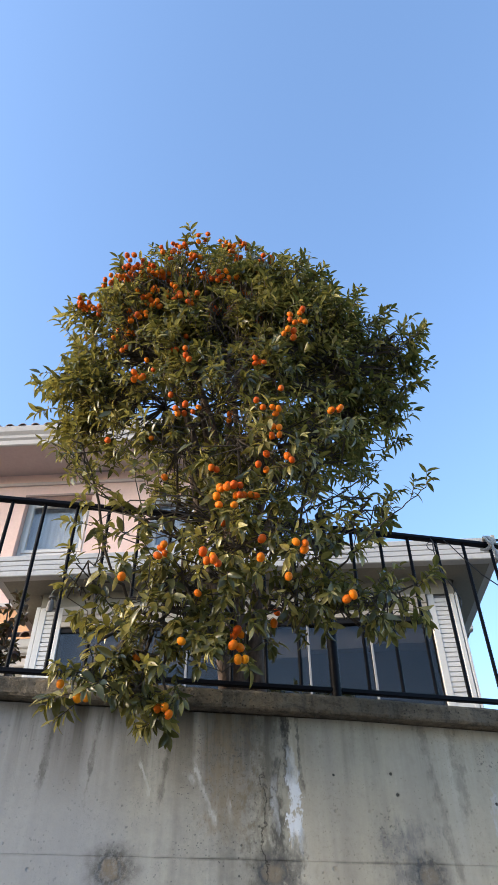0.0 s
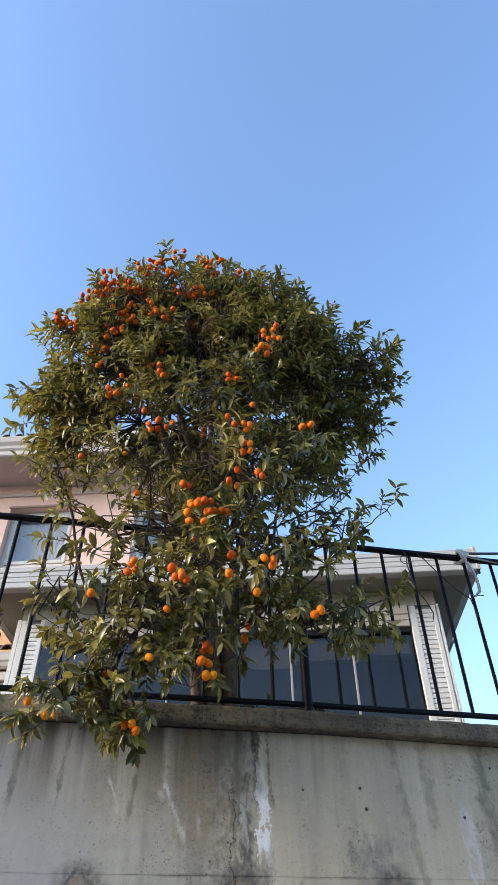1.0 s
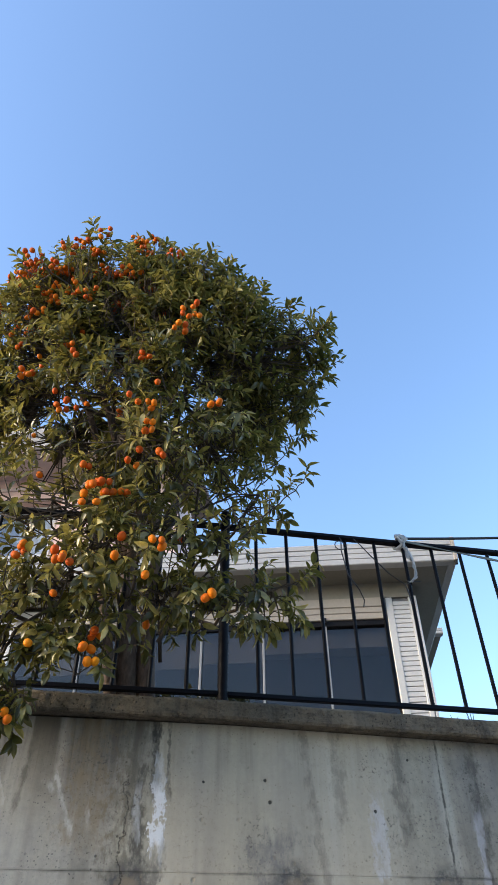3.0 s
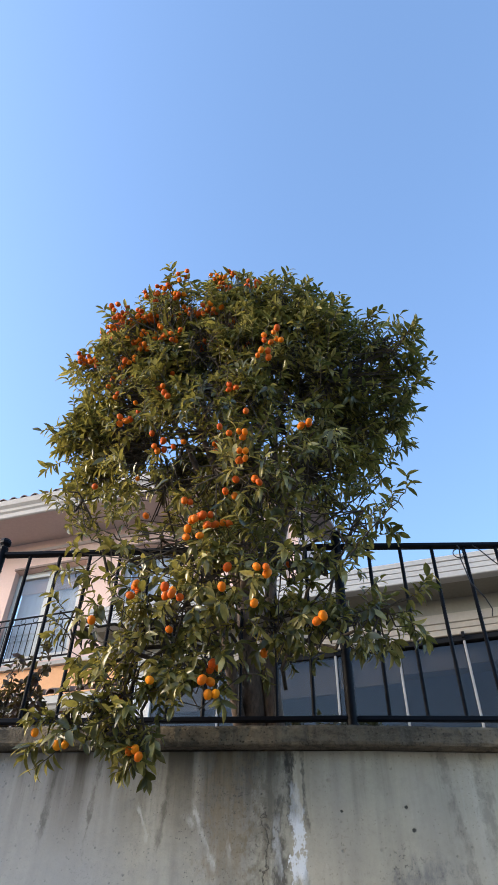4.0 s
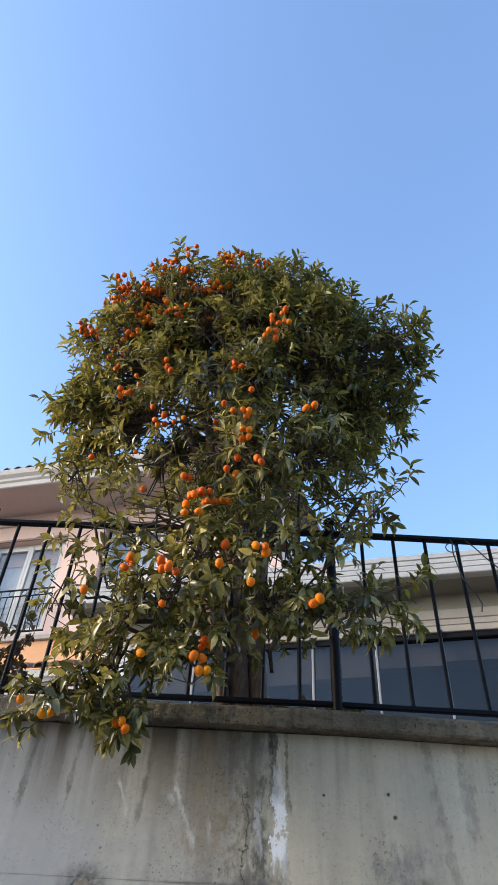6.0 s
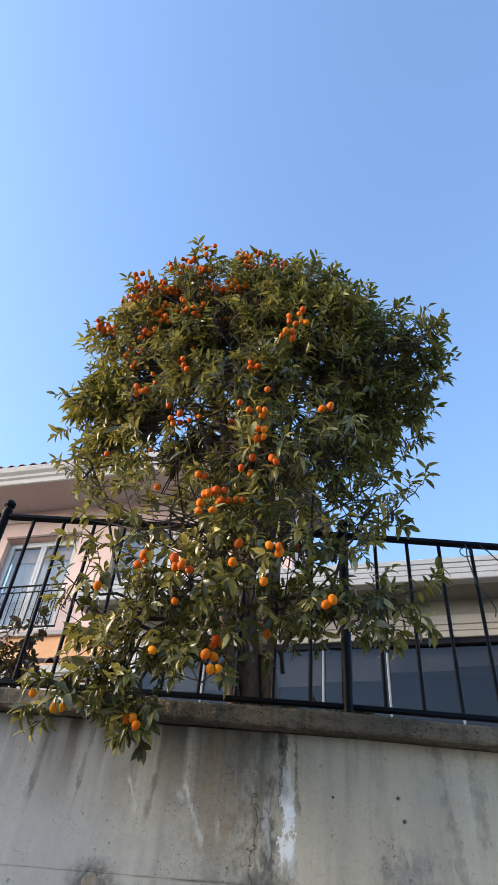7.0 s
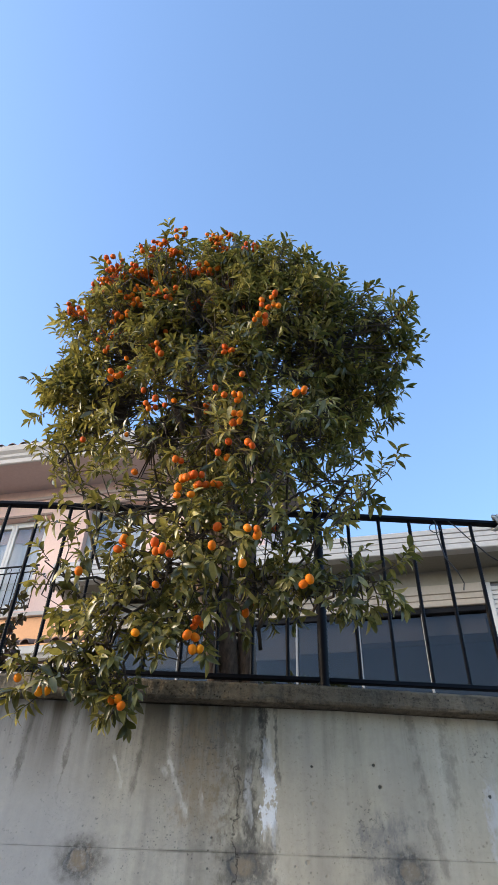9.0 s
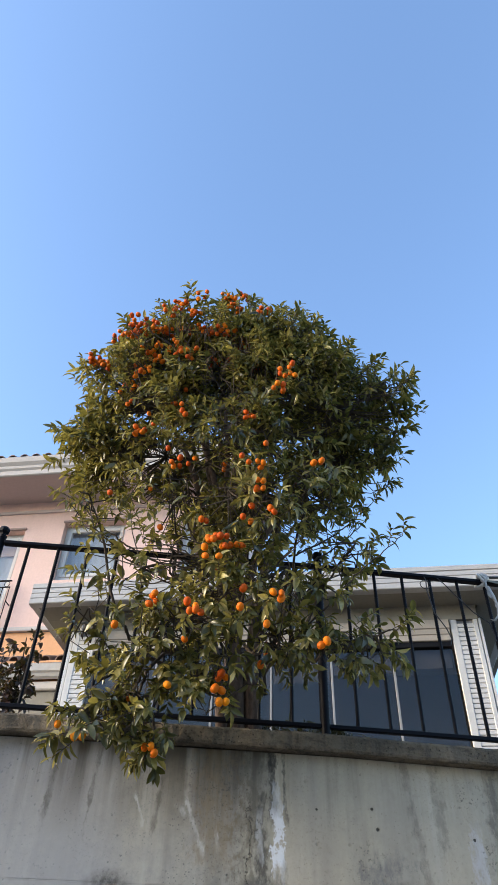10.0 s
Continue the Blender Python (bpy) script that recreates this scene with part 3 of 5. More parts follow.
part("wall", Geo().box(HX0, HX1, HW + 0.01, HW + 0.25, 2.6, 6.14), ORANGE, house, "orange rendered lower wall")
part("wall", Geo().box(HX1 - 0.25, HX1 - 0.005, HW + 0.255, HW + 8.0, 2.6, 8.60), PINK, house, "pink rendered side wall")
part("wall", Geo().box(HX0 + 0.005, HX0 + 0.25, HW + 0.255, HW + 8.0, 2.6, 8.60), PINK, house, "pink rendered side wall")
part("wall", Geo().box(HX0, HX1, HW + 8.0, HW + 8.25, 2.6, 8.60), PINK, house, "pink rendered rear wall")
part("floor_slab", Geo().box(HX0 + 0.26, HX1 - 0.26, HW + 0.26, HW + 7.99, 5.95, 6.15), ROOM, house, "dim interior floor")
part("band", Geo().extrude_x([(HW - 0.045, 6.145), (HW - 0.05, 6.16), (HW - 0.05, 6.205), (HW - 0.02, 6.215), (HW + 0.1, 6.215), (HW + 0.1, 6.145)], HX0, HX1), PLASTER, house, "white painted string course")
part("cornice", Geo().extrude_x([(HW - 0.03, 8.36), (HW - 0.04, 8.38), (HW - 0.04, 8.41), (HW - 0.01, 8.43), (HW - 0.002, 8.36)], HX0, HX1), EAVE, house, "thin moulding under the eaves")

# eaves: soffit, fascia with gutter, tiles
EY = HW - 0.80
part("soffit", Geo().box(HX0 - 0.5, HX1 + 0.1, EY + 0.02, HW + 0.3, 8.60, 8.66), EAVE, house, "mauve-grey eaves soffit")
prof = [(EY, 8.56), (EY - 0.02, 8.575), (EY - 0.02, 8.66), (EY - 0.05, 8.69), (EY - 0.055, 8.74), (EY - 0.10, 8.79), (EY - 0.115, 8.88), (EY - 0.10, 8.90), (EY - 0.02, 8.90), (EY + 0.02, 8.86), (EY + 0.02, 8.56)]
part("gutter", Geo().extrude_x(prof, HX0 - 0.5, HX1 + 0.1), PLASTER, house, "pale moulded eaves gutter")
g = Geo().extrude_x([(EY - 0.02, 8.91), (HW + 4.1, 10.7), (HW + 4.1, 10.6), (EY - 0.02, 8.84)], HX0 - 0.5, HX1 + 0.1)
roof = part("roof", g, TILE, house, "brown clay-tiled roof")
tile = Geo()
n = 8
for j, (yy, zz, rr) in enumerate(((-0.06, 0.0, 0.075), (0.30, 0.165, 0.065))):
    for k in range(n + 1):
        a = math.pi * k / n
        tile.v.append((rr * math.cos(a), yy, zz + rr * math.sin(a)))
    for k in range(n + 1):
        a = math.pi * k / n
        tile.v.append(((rr - 0.014) * math.cos(a), yy, zz + (rr - 0.014) * math.sin(a)))
m1 = n + 1
for k in range(n):
    tile.f += [(k, k + 1, 2 * m1 + k + 1, 2 * m1 + k), (k, m1 + k, m1 + k + 1, k + 1)]
tile = tile.mesh("roof_tile", True)
for k in range(int((HX1 - HX0 + 0.6) / 0.21)):
    o = part("roof_tile", tile, TILE, roof)
    o.matrix_local = pose(HX0 - 0.4 + 0.21 * k, EY - 0.02, 8.90, 0, rng.uniform(-2, 2), rng.uniform(-2, 2))


def house_window(a, b, c, d, leaves=2, shade=0.0):
    """A white casement in the opening a..b, c..d."""
    y = HW + 0.12
    w = part("window", Geo().box(a + 0.003, b - 0.003, y + 0.02, y + 0.06, c + 0.003, c + 0.05, 0.004), WHITE, house, "white-framed casement window with pale curtains")
    fr = Geo()
    fr.box(a + 0.003, a + 0.065, y, y + 0.07, c + 0.003, d - 0.003, 0.006)
    fr.box(b - 0.065, b - 0.003, y, y + 0.07, c + 0.003, d - 0.003, 0.006)
    fr.box(a + 0.065, b - 0.065, y, y + 0.07, d - 0.065, d - 0.003, 0.006)
    fr.box(a + 0.065, b - 0.065, y - 0.004, y + 0.07, c + 0.05, c + 0.11, 0.006)
    part("window_frame", fr, WHITE, w)
    step = (b - a - 0.13) / leaves
    for k in range(leaves):
        p, q = a + 0.065 + k * step, a + 0.065 + (k + 1) * step
        sash = Geo()
        sash.box(p, p + 0.055, y - 0.02, y + 0.04, c + 0.11, d - 0.065, 0.006)
        sash.box(q - 0.055, q, y - 0.02, y + 0.04, c + 0.11, d - 0.065, 0.006)
        sash.box(p + 0.055, q - 0.055, y - 0.02, y + 0.04, d - 0.125, d - 0.065, 0.006)
        sash.box(p + 0.055, q - 0.055, y - 0.02, y + 0.04, c + 0.11, c + 0.17, 0.006)
        part("sash", sash, WHITE, w)
        pane = part("pane", Geo().box(p + 0.05, q - 0.05, y + 0.008, y + 0.014, c + 0.165, d - 0.12), CLEAR, w)
        pane.visible_shadow = False
    folds = Geo()
    nn = 60
    for k in range(nn + 1):
        x = a + 0.07 + (b - a - 0.14) * k / nn
        yy = y + 0.14 + 0.004 * math.sin(k * 1.1) + 0.002 * math.sin(k * 2.7)
        folds.v += [(x, yy, c + 0.05), (x, yy, d - shade - 0.03)]
    folds.f = [(2 * k, 2 * k + 2, 2 * k + 3, 2 * k + 1) for k in range(nn)]
    part("curtain", folds, CURTAIN, w, "pale net curtain", True)
    if shade:
        part("shade", Geo().box(a + 0.07, b - 0.07, y + 0.10, y + 0.115, d - 0.06 - shade, d - 0.06), SHADE, w, "rolled-down dark shade")
    part("shade_box", Geo().box(a - 0.02, b + 0.02, HW - 0.03, HW - 0.002, d + 0.004, d + 0.045, 0.004), SHADE, w, "brown lintel strip")
    return w


for a, b, c, d in OPEN:
    house_window(a, b, c, d, 2 if c < 7 else 1, 0.30 if c < 7 else 0.0)

# low iron balconet before each tall window
for a, b, c, d in OPEN[:3]:
    bal = part("balconet", Geo().box(a - 0.10, b + 0.10, HW - 0.13, HW - 0.10, 6.965, 6.985, 0.004), IRON, house, "black iron window balconet")
    part("lower_bar", Geo().box(a - 0.10, b + 0.10, HW - 0.125, HW - 0.105, 6.855, 6.87, 0.003), IRON, bal)
    part("foot_bar", Geo().box(a - 0.10, b + 0.10, HW - 0.13, HW - 0.10, 6.235, 6.255, 0.003), IRON, bal)
    for k in range(15):
        x = a - 0.09 + (b - a + 0.18) * k / 14
        part("bar", Geo().box(x - 0.006, x + 0.006, HW - 0.121, HW - 0.109, 6.255, 6.856, 0.002), IRON, bal)
    for k in range(14):
        x = a - 0.09 + (b - a + 0.18) * (k + 0.5) / 14
        if k % 2:
            ring = Geo().tube([(x + 0.045 * math.cos(q * 0.6283), HW - 0.115, 6.918 + 0.045 * math.sin(q * 0.6283)) for q in range(11)], 0.005, 4)
            part("ring", ring, IRON, bal)
    for x in (a - 0.10, b + 0.10):
        part("bracket", Geo().box(x - 0.008, x + 0.008, HW - 0.13, HW + 0.005, 6.60, 6.615, 0.002), IRON, bal)

# lower porch roof beside the veranda
low_roof = thing("porch_roof", HOUSE, "low tiled porch roof with white moulded gutter", "roof")
prof = [(1.04, 4.99), (1.0, 5.01), (0.985, 5.05), (0.96, 5.07), (0.955, 5.16), (0.98, 5.18), (1.05, 5.18), (1.05, 4.99)]
part("gutter", Geo().extrude_x(prof, -13.0, -5.32), GUTTER, low_roof, "white moulded gutter")
part("fascia", Geo().extrude_x([(1.06, 4.86), (1.05, 4.875), (1.05, 4.955), (1.06, 4.965), (1.2, 4.965), (1.2, 4.86)], -13.0, -5.32), PLASTER, low_roof, "white fascia board")
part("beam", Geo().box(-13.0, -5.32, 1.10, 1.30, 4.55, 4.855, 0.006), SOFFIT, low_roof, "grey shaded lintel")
part("roof_deck", Geo().extrude_x([(0.99, 5.185), (1.98, 5.62), (1.98, 5.54), (1.06, 5.12)], -13.0, -5.32), TILE, low_roof)
for k in range(36):
    o = part("roof_tile", tile, TILE, low_roof)
    o.matrix_local = pose(-12.9 + 0.21 * k, 0.99, 5.185, 0, rng.uniform(-3, 3), rng.uniform(-2, 2))
for x in (-12.6, -9.2, -5.6):
    part("pillar", Geo().box(x - 0.12, x + 0.12, 1.08, 1.32, 2.6, 4.55, 0.01), PLASTER, low_roof)

# ---- glazed veranda ----
veranda = thing("veranda", HOUSE, "white glazed veranda with ribbed gutter and dark sliding panes", "veranda")
VX0, VX1 = -5.69, 0.0
WL, WR = -5.22, -0.46     # its side walls
prof = [(0.03, 5.462), (0.005, 5.470), (0.0, 5.478), (0.0, 5.535), (0.012, 5.541), (0.0, 5.547), (0.0, 5.600), (0.012, 5.606), (0.0, 5.612), (0.0, 5.662), (0.014, 5.669), (-0.004, 5.676), (-0.006, 5.728), (0.004, 5.738), (0.10, 5.738), (0.10, 5.462)]
part("gutter", Geo().extrude_x(prof, VX0, VX1 - 0.03), GUTTER, veranda, "white ribbed gutter")
part("gutter_end", Geo().box(VX1 - 0.028, VX1 + 0.012, -0.008, 0.11, 5.47, 5.765, 0.004), CREAM, veranda, "cream gutter end cap")
part("spout", Geo().lathe([(0.0, -0.03), (0.014, -0.03), (0.016, 0.015), (0.0, 0.015)], (VX1 - 0.012, 0.012, 5.452), 8), DARKFRAME, veranda, "dark drip spout")
for x, y1 in ((VX1 - 0.085, 2.6), (VX0, 1.95)):
    part("gutter", Geo().box(x, x + 0.085, 0.101, y1, 5.465, 5.735, 0.006), GUTTER, veranda, "white side fascia")
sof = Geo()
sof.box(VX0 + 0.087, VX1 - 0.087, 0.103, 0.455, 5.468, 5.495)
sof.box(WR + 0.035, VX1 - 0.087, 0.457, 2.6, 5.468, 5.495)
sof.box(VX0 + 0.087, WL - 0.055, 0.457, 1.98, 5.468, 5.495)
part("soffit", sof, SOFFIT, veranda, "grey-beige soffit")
# wall strip in the soffit's tone, to read as soffit from the camera
part("frieze", Geo().box(WL, WR, 0.425, 0.455, 5.286, 5.466), SOFFIT, veranda, "grey-beige wall strip toned like the soffit")
part("roof", Geo().box(VX0 + 0.09, VX1 - 0.09, 0.105, 1.99, 5.60, 5.70, 0.01), SOFFIT, veranda, "flat veranda roof")
part("head_panel", Geo().extrude_x([(0.42, 5.034), (0.415, 5.04), (0.415, 5.10), (0.428, 5.106), (0.415, 5.112), (0.415, 5.17), (0.40, 5.178), (0.40, 5.278), (0.50, 5.31), (0.50, 5.034)], WL + 0.28, WR - 0.335), CREAM, veranda, "cream shutter box over the glazing")
part("head_rail", Geo().box(-4.94, -0.795, 0.44, 0.52, 4.972, 5.032, 0.004), DARKFRAME, veranda, "dark upper sliding track")
part("foot_rail", Geo().box(-4.94, -0.795, 0.44, 0.52, 2.66, 2.74, 0.004), DARKFRAME, veranda, "dark lower sliding track")
MULL = [-4.94, -4.15, -3.48, -2.82, -2.145, -1.462, -0.795]
for k, x in enumerate(MULL):
    if 0 < k < 6:
        part("mullion", Geo().box(x - 0.012, x + 0.012, 0.432, 0.462, 2.74, 4.972, 0.003), PIPE_GREY, veranda, "slim grey-white mullion")
        part("catch", Geo().box(x - 0.016, x + 0.016, 0.405, 0.43, 4.995, 5.06, 0.003), DARKFRAME, veranda, "small dark roller catch")
for k, (a, b) in enumerate(zip(MULL, MULL[1:])):
    pane = part("pane", Geo().box(-(b - a) / 2 + 0.001, (b - a) / 2 - 0.001, -0.004, 0.004, -1.113, 1.113), GLASS, veranda, "dark tinted glass pane")
    pane.matrix_local = pose((a + b) / 2, 0.475, 3.856, (0.9, 0.9, 0.5, 0.5, -0.5, -0.5)[k], 0, 0)
    pane.visible_shadow = False
    low = (4.58, 4.58, 4.60, 4.64, 4.72, 4.76)[k]
    # added strips imitate the paler reflection across the top of each pane
    part("pane_band", Geo().box(a + 0.02, b - 0.02, 0.535, 0.541, low, 5.02), PANE_BAND, veranda, "added grey strip behind the glass for the pane's paler upper band")


def louvre(a, b):
    """A white slatted panel beside the glazing."""
    p = part("louvre_panel", Geo().box(a, a + 0.075, 0.425, 0.47, 2.66, 5.285, 0.005), WHITE, veranda, "white slatted panel")
    part("stile", Geo().box(b - 0.02, b + 0.03, 0.425, 0.47, 2.66, 5.285, 0.005), WHITE, p)
    part("backing", Geo().box(a + 0.075, b - 0.02, 0.458, 0.468, 2.66, 5.285), LAMP_GREY, p)
    z = 2.70
    slat = Geo().extrude_x([(0.434, -0.0245), (0.431, -0.021), (0.431, 0.019), (0.434, 0.0220), (0.455, 0.0225), (0.455, -0.0245)], a + 0.0755, b - 0.0205).mesh("slat")
    while z < 5.26:
        o = part("slat", slat, WHITE, p)
        o.matrix_local = pose(0, 0, z)
        z += 0.0535


louvre(-0.775, -0.50)
louvre(-5.215, -4.975)
part("end_wall", Geo().box(WR, WR + 0.03, 0.43, 2.5, 2.6, 5.30, 0.004), WHITE, veranda, "white side wall")
part("end_wall", Geo().box(WL - 0.05, WL, 0.43, 1.99, 2.6, 5.30, 0.004), WHITE, veranda, "white side wall")
part("inner_wall", Geo().box(WL + 0.01, WR - 0.01, 1.80, 1.85, 2.6, 5.30), ROOM, veranda, "dim inner wall")
part("inner_ceiling", Geo().box(WL + 0.01, WR - 0.01, 0.53, 1.79, 5.22, 5.28), ROOM, veranda, "dim inner ceiling")
part("inner_floor", Geo().box(WL + 0.01, WR - 0.01, 0.53, 1.79, 2.62, 2.66), ROOM, veranda, "dim inner floor")

# eaves of the rear wing past the veranda's end
rear = thing("rear_eaves", HOUSE, "short grey soffit and white gutter of a rear wing", "roof")
part("gutter", Geo().extrude_x([(2.62, 5.87), (2.60, 5.885), (2.60, 5.915), (2.61, 5.92), (2.60, 5.926), (2.60, 5.96), (2.70, 5.96), (2.70, 5.87)], -0.5, 0.30), GUTTER, rear, "white gutter")
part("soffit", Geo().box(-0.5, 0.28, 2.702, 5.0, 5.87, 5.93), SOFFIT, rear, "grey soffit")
part("wall", Geo().box(-0.5, -0.02, 2.95, 5.0, 2.6, 5.868, 0.01), PLASTER, rear, "white rear wall")

# small spotlight under the veranda's soffit
lamp = thing("soffit_spotlight", HOUSE @ pose(-5.06, 0.30, 5.335), "small grey metal spotlight under the soffit", "lamp")
part("base_plate", Geo().lathe([(0.0, 0.02), (0.04, 0.02), (0.042, 0.0), (0.0, 0.0)], sides=14), LAMP_GREY, lamp)
part("neck", Geo().tube([(0, 0, 0.0), (0.0, -0.01, -0.05)], 0.012, 8), LAMP_GREY, lamp)
can = part("can", Geo().lathe([(0.0, 0.07), (0.03, 0.065), (0.038, 0.04), (0.04, -0.06), (0.034, -0.06), (0.032, -0.03), (0.0, -0.03)], sides=16), LAMP_GREY, lamp)
can.matrix_local = pose(0.0, -0.01, -0.10, 18, 10, 0)

# ---- terracotta fountain behind the railing ----
fountain = thing("terracotta_fountain", pose(3.40, 3.34, 2.60, 0, 0, -30) @ Matrix.Diagonal((0.74, 0.80, 0.98, 1)), "ornate brown terracotta garden fountain with scrolls and basin", "fountain")
ped = [(0.0, 0.0), (0.115, 0.0), (0.115, 0.05), (0.085, 0.07), (0.062, 0.11), (0.052, 0.20), (0.058, 0.27), (0.078, 0.285), (0.082, 0.31), (0.066, 0.33), (0.06, 0.36), (0.075, 0.385), (0.0, 0.385)]
part("pedestal", Geo().lathe(ped, (-0.24, 0.0, 0.0), 24), TERRACOTTA, fountain, smooth=True)
bowl = Geo()
nb, rows = 40, [(0.03, 0.378), (0.10, 0.384), (0.118, 0.392), (0.128, 0.388), (0.18, 0.42), (0.196, 0.434), (0.206, 0.430), (0.245, 0.485), (0.262, 0.512), (0.285, 0.545), (0.292, 0.557), (0.282, 0.566), (0.262, 0.552), (0.20, 0.475), (0.10, 0.435), (0.0, 0.425)]
for k in range(nb):
    a = 2 * math.pi * k / nb
    for i, (r, z) in enumerate(rows):
        flute = 1 + (0.035 * math.cos(9 * a) if i < 12 else 0)
        stretch = 1.55 if math.cos(a) < 0 else 0.62
        bowl.v.append((-0.13 + r * flute * math.cos(a) * stretch, 0.80 * r * flute * math.sin(a), z))
nr = len(rows)
bowl.f = [(k * nr + i, ((k + 1) % nb) * nr + i, ((k + 1) % nb) * nr + i + 1, k * nr + i + 1) for k in range(nb) for i in range(nr - 1)]
part("basin", bowl, TERRACOTTA, fountain, "fluted terracotta basin", True)


def plate(outline, y0, y1, inset):
    """A slab of an (x, z) outline between y0 and y1 with softened rims."""
    g = Geo()
    cx = sum(p[0] for p in outline) / len(outline)
    cz = sum(p[1] for p in outline) / len(outline)
    n = len(outline)
    for y, s in ((y0, inset), (y0 + 0.012, 0.0), (y1 - 0.012, 0.0), (y1, inset)):
        for x, z in outline:
            d = math.hypot(x - cx, z - cz) or 1
            g.v.append((x - (x - cx) / d * s, y, z - (z - cz) / d * s))
    for r in range(3):
        g.f += [(r * n + i, r * n + (i + 1) % n, (r + 1) * n + (i + 1) % n, (r + 1) * n + i) for i in range(n)]
    g.f += [tuple(range(n - 1, -1, -1)), tuple(3 * n + i for i in range(n))]
    return g


half = [(0.06, 0.40), (0.12, 0.44), (0.13, 0.50), (0.11, 0.56), (0.115, 0.62), (0.11, 0.72), (0.095, 0.86), (0.09, 1.0), (0.125, 1.10), (0.165, 1.16), (0.15, 1.20), (0.10, 1.215), (0.06, 1.25), (0.035, 1.30)]
outline = [(-x, z) for x, z in half] + [(x, z) for x, z in reversed(half)]
part("back_plate", plate(outline, -0.035, 0.03, 0.012), TERRACOTTA, fountain, "terracotta back plate", True)
for s in (-1, 1):
    col = Geo().tube([(s * 0.080, -0.045, 0.46), (s * 0.095, -0.06, 0.56), (s * 0.120, -0.06, 0.68), (s * 0.128, -0.06, 0.78), (s * 0.110, -0.055, 0.92), (s * 0.092, -0.055, 1.04), (s * 0.098, -0.05, 1.12), (s * 0.118, -0.045, 1.17)], [0.046, 0.052, 0.056, 0.054, 0.045, 0.040, 0.046, 0.060], 12)
    part("pilaster", col, TERRACOTTA, fountain, smooth=True)
    ring = Geo()
    nn, mm = 22, 10
    for k in range(nn):
        a = 2 * math.pi * k / nn
        for q in range(mm):
            b = 2 * math.pi * q / mm
            rr = 0.048 + 0.036 * math.cos(b)
            ring.v.append((s * 0.200 + rr * math.cos(a), -0.005 + 0.038 * math.sin(b), 0.745 + 1.12 * rr * math.sin(a)))
    ring.f = [(k * mm + q, ((k + 1) % nn) * mm + q, ((k + 1) % nn) * mm + (q + 1) % mm, k * mm + (q + 1) % mm) for k in range(nn) for q in range(mm)]
    part("scroll", ring, TERRACOTTA, fountain, "pierced terracotta scroll", True)
    curl = Geo().tube([(s * (0.17 + 0.05 * math.cos(q * 0.5)), -0.01, 0.60 + 0.05 * math.sin(q * 0.5) + 0.002 * q) for q in range(10)], 0.026, 8)
    part("scroll_foot", curl, TERRACOTTA, fountain, smooth=True)
part("finial", Geo().lathe([(0.0, 0.0), (0.05, 0.0), (0.055, 0.02), (0.03, 0.035), (0.025, 0.05), (0.045, 0.075), (0.046, 0.10), (0.03, 0.125), (0.012, 0.145), (0.0, 0.15)], (0, -0.005, 1.27), 16), TERRACOTTA, fountain, smooth=True)
part("leaf_ornament", Geo().lathe([(0.0, -0.03), (0.07, -0.02), (0.10, 0.01), (0.085, 0.03), (0.05, 0.03), (0.0, 0.02)], (0, -0.03, 1.20), 12), TERRACOTTA, fountain, smooth=True)

pipe = thing("standpipe", pose(3.375, 3.22, 2.60), "weathered upright water pipe behind the railing", "pipe")
part("lower_pipe", Geo().lathe([(0.0, 0.0), (0.021, 0.0), (0.021, 0.38), (0.0, 0.38)], sides=12), PIPE, pipe)
part("coupling", Geo().lathe([(0.0, 0.37), (0.028, 0.37), (0.028, 0.45), (0.0, 0.45)], sides=12), LAMP_GREY, pipe, "grey wrapped coupling")
part("upper_pipe", Geo().lathe([(0.0, 0.44), (0.014, 0.44), (0.014, 1.08), (0.0, 1.08)], sides=10), PIPE, pipe)

# ---- cables, cloth and strap on the railing ----
cable = thing("cable", pose(0, 0, 0), "black cable strung along the railing top", "cable")
pts = bend((1.96, 2.995, 3.722), (2.80, 3.01, 3.825), 0.004, 10) + bend((2.82, 3.01, 3.827), (6.5, 3.1, 4.40), 0.02, 14)
part("run", Geo().tube(pts, 0.0078, 6), CABLE, cable)
strap = thing("strap", pose(0, 0, 0), "faded green-grey strap stretched along the railing", "strap")
pts = bend((1.97, 2.985, 3.70), (3.55, 2.985, 3.50), 0.012, 16)
g = Geo()
for i, p in enumerate(pts):
    w = 0.006 + 0.003 * math.sin(i * 1.7)
    tw = 0.5 * math.sin(i * 0.6)
    for sx, sy in ((-1, -1), (1, -1), (1, 1), (-1, 1)):
        g.v.append((p.x, p.y + sy * 0.0025 + sx * w * math.sin(tw), p.z + sx * w * math.cos(tw)))
g.f = [(4 * i + q, 4 * i + (q + 1) % 4, 4 * i + 4 + (q + 1) % 4, 4 * i + 4 + q) for i in range(len(pts) - 1) for q in range(4)]
part("band", g, STRAP, strap)

rag = thing("tied_cloth", pose(1.955, 2.99, 3.70), "grey-white cloth knotted round the top rail", "cloth")
g = Geo()
for w in range(3):
    loop = [(0.012 * (w - 1) + 0.012 * math.sin(a * 2 + w), (0.036 + 0.004 * w) * math.cos(a) + 0.015, (0.034 + 0.004 * math.sin(3 * a + w)) * math.sin(a)) for a in [2 * math.pi * q / 16 for q in range(17)]]
    g.tube(loop, [0.009 + 0.004 * math.sin(q * 2.3 + w) for q in range(17)], 7)
part("knot", g, RAG, rag, smooth=True)
tail = Geo()
cols = 5
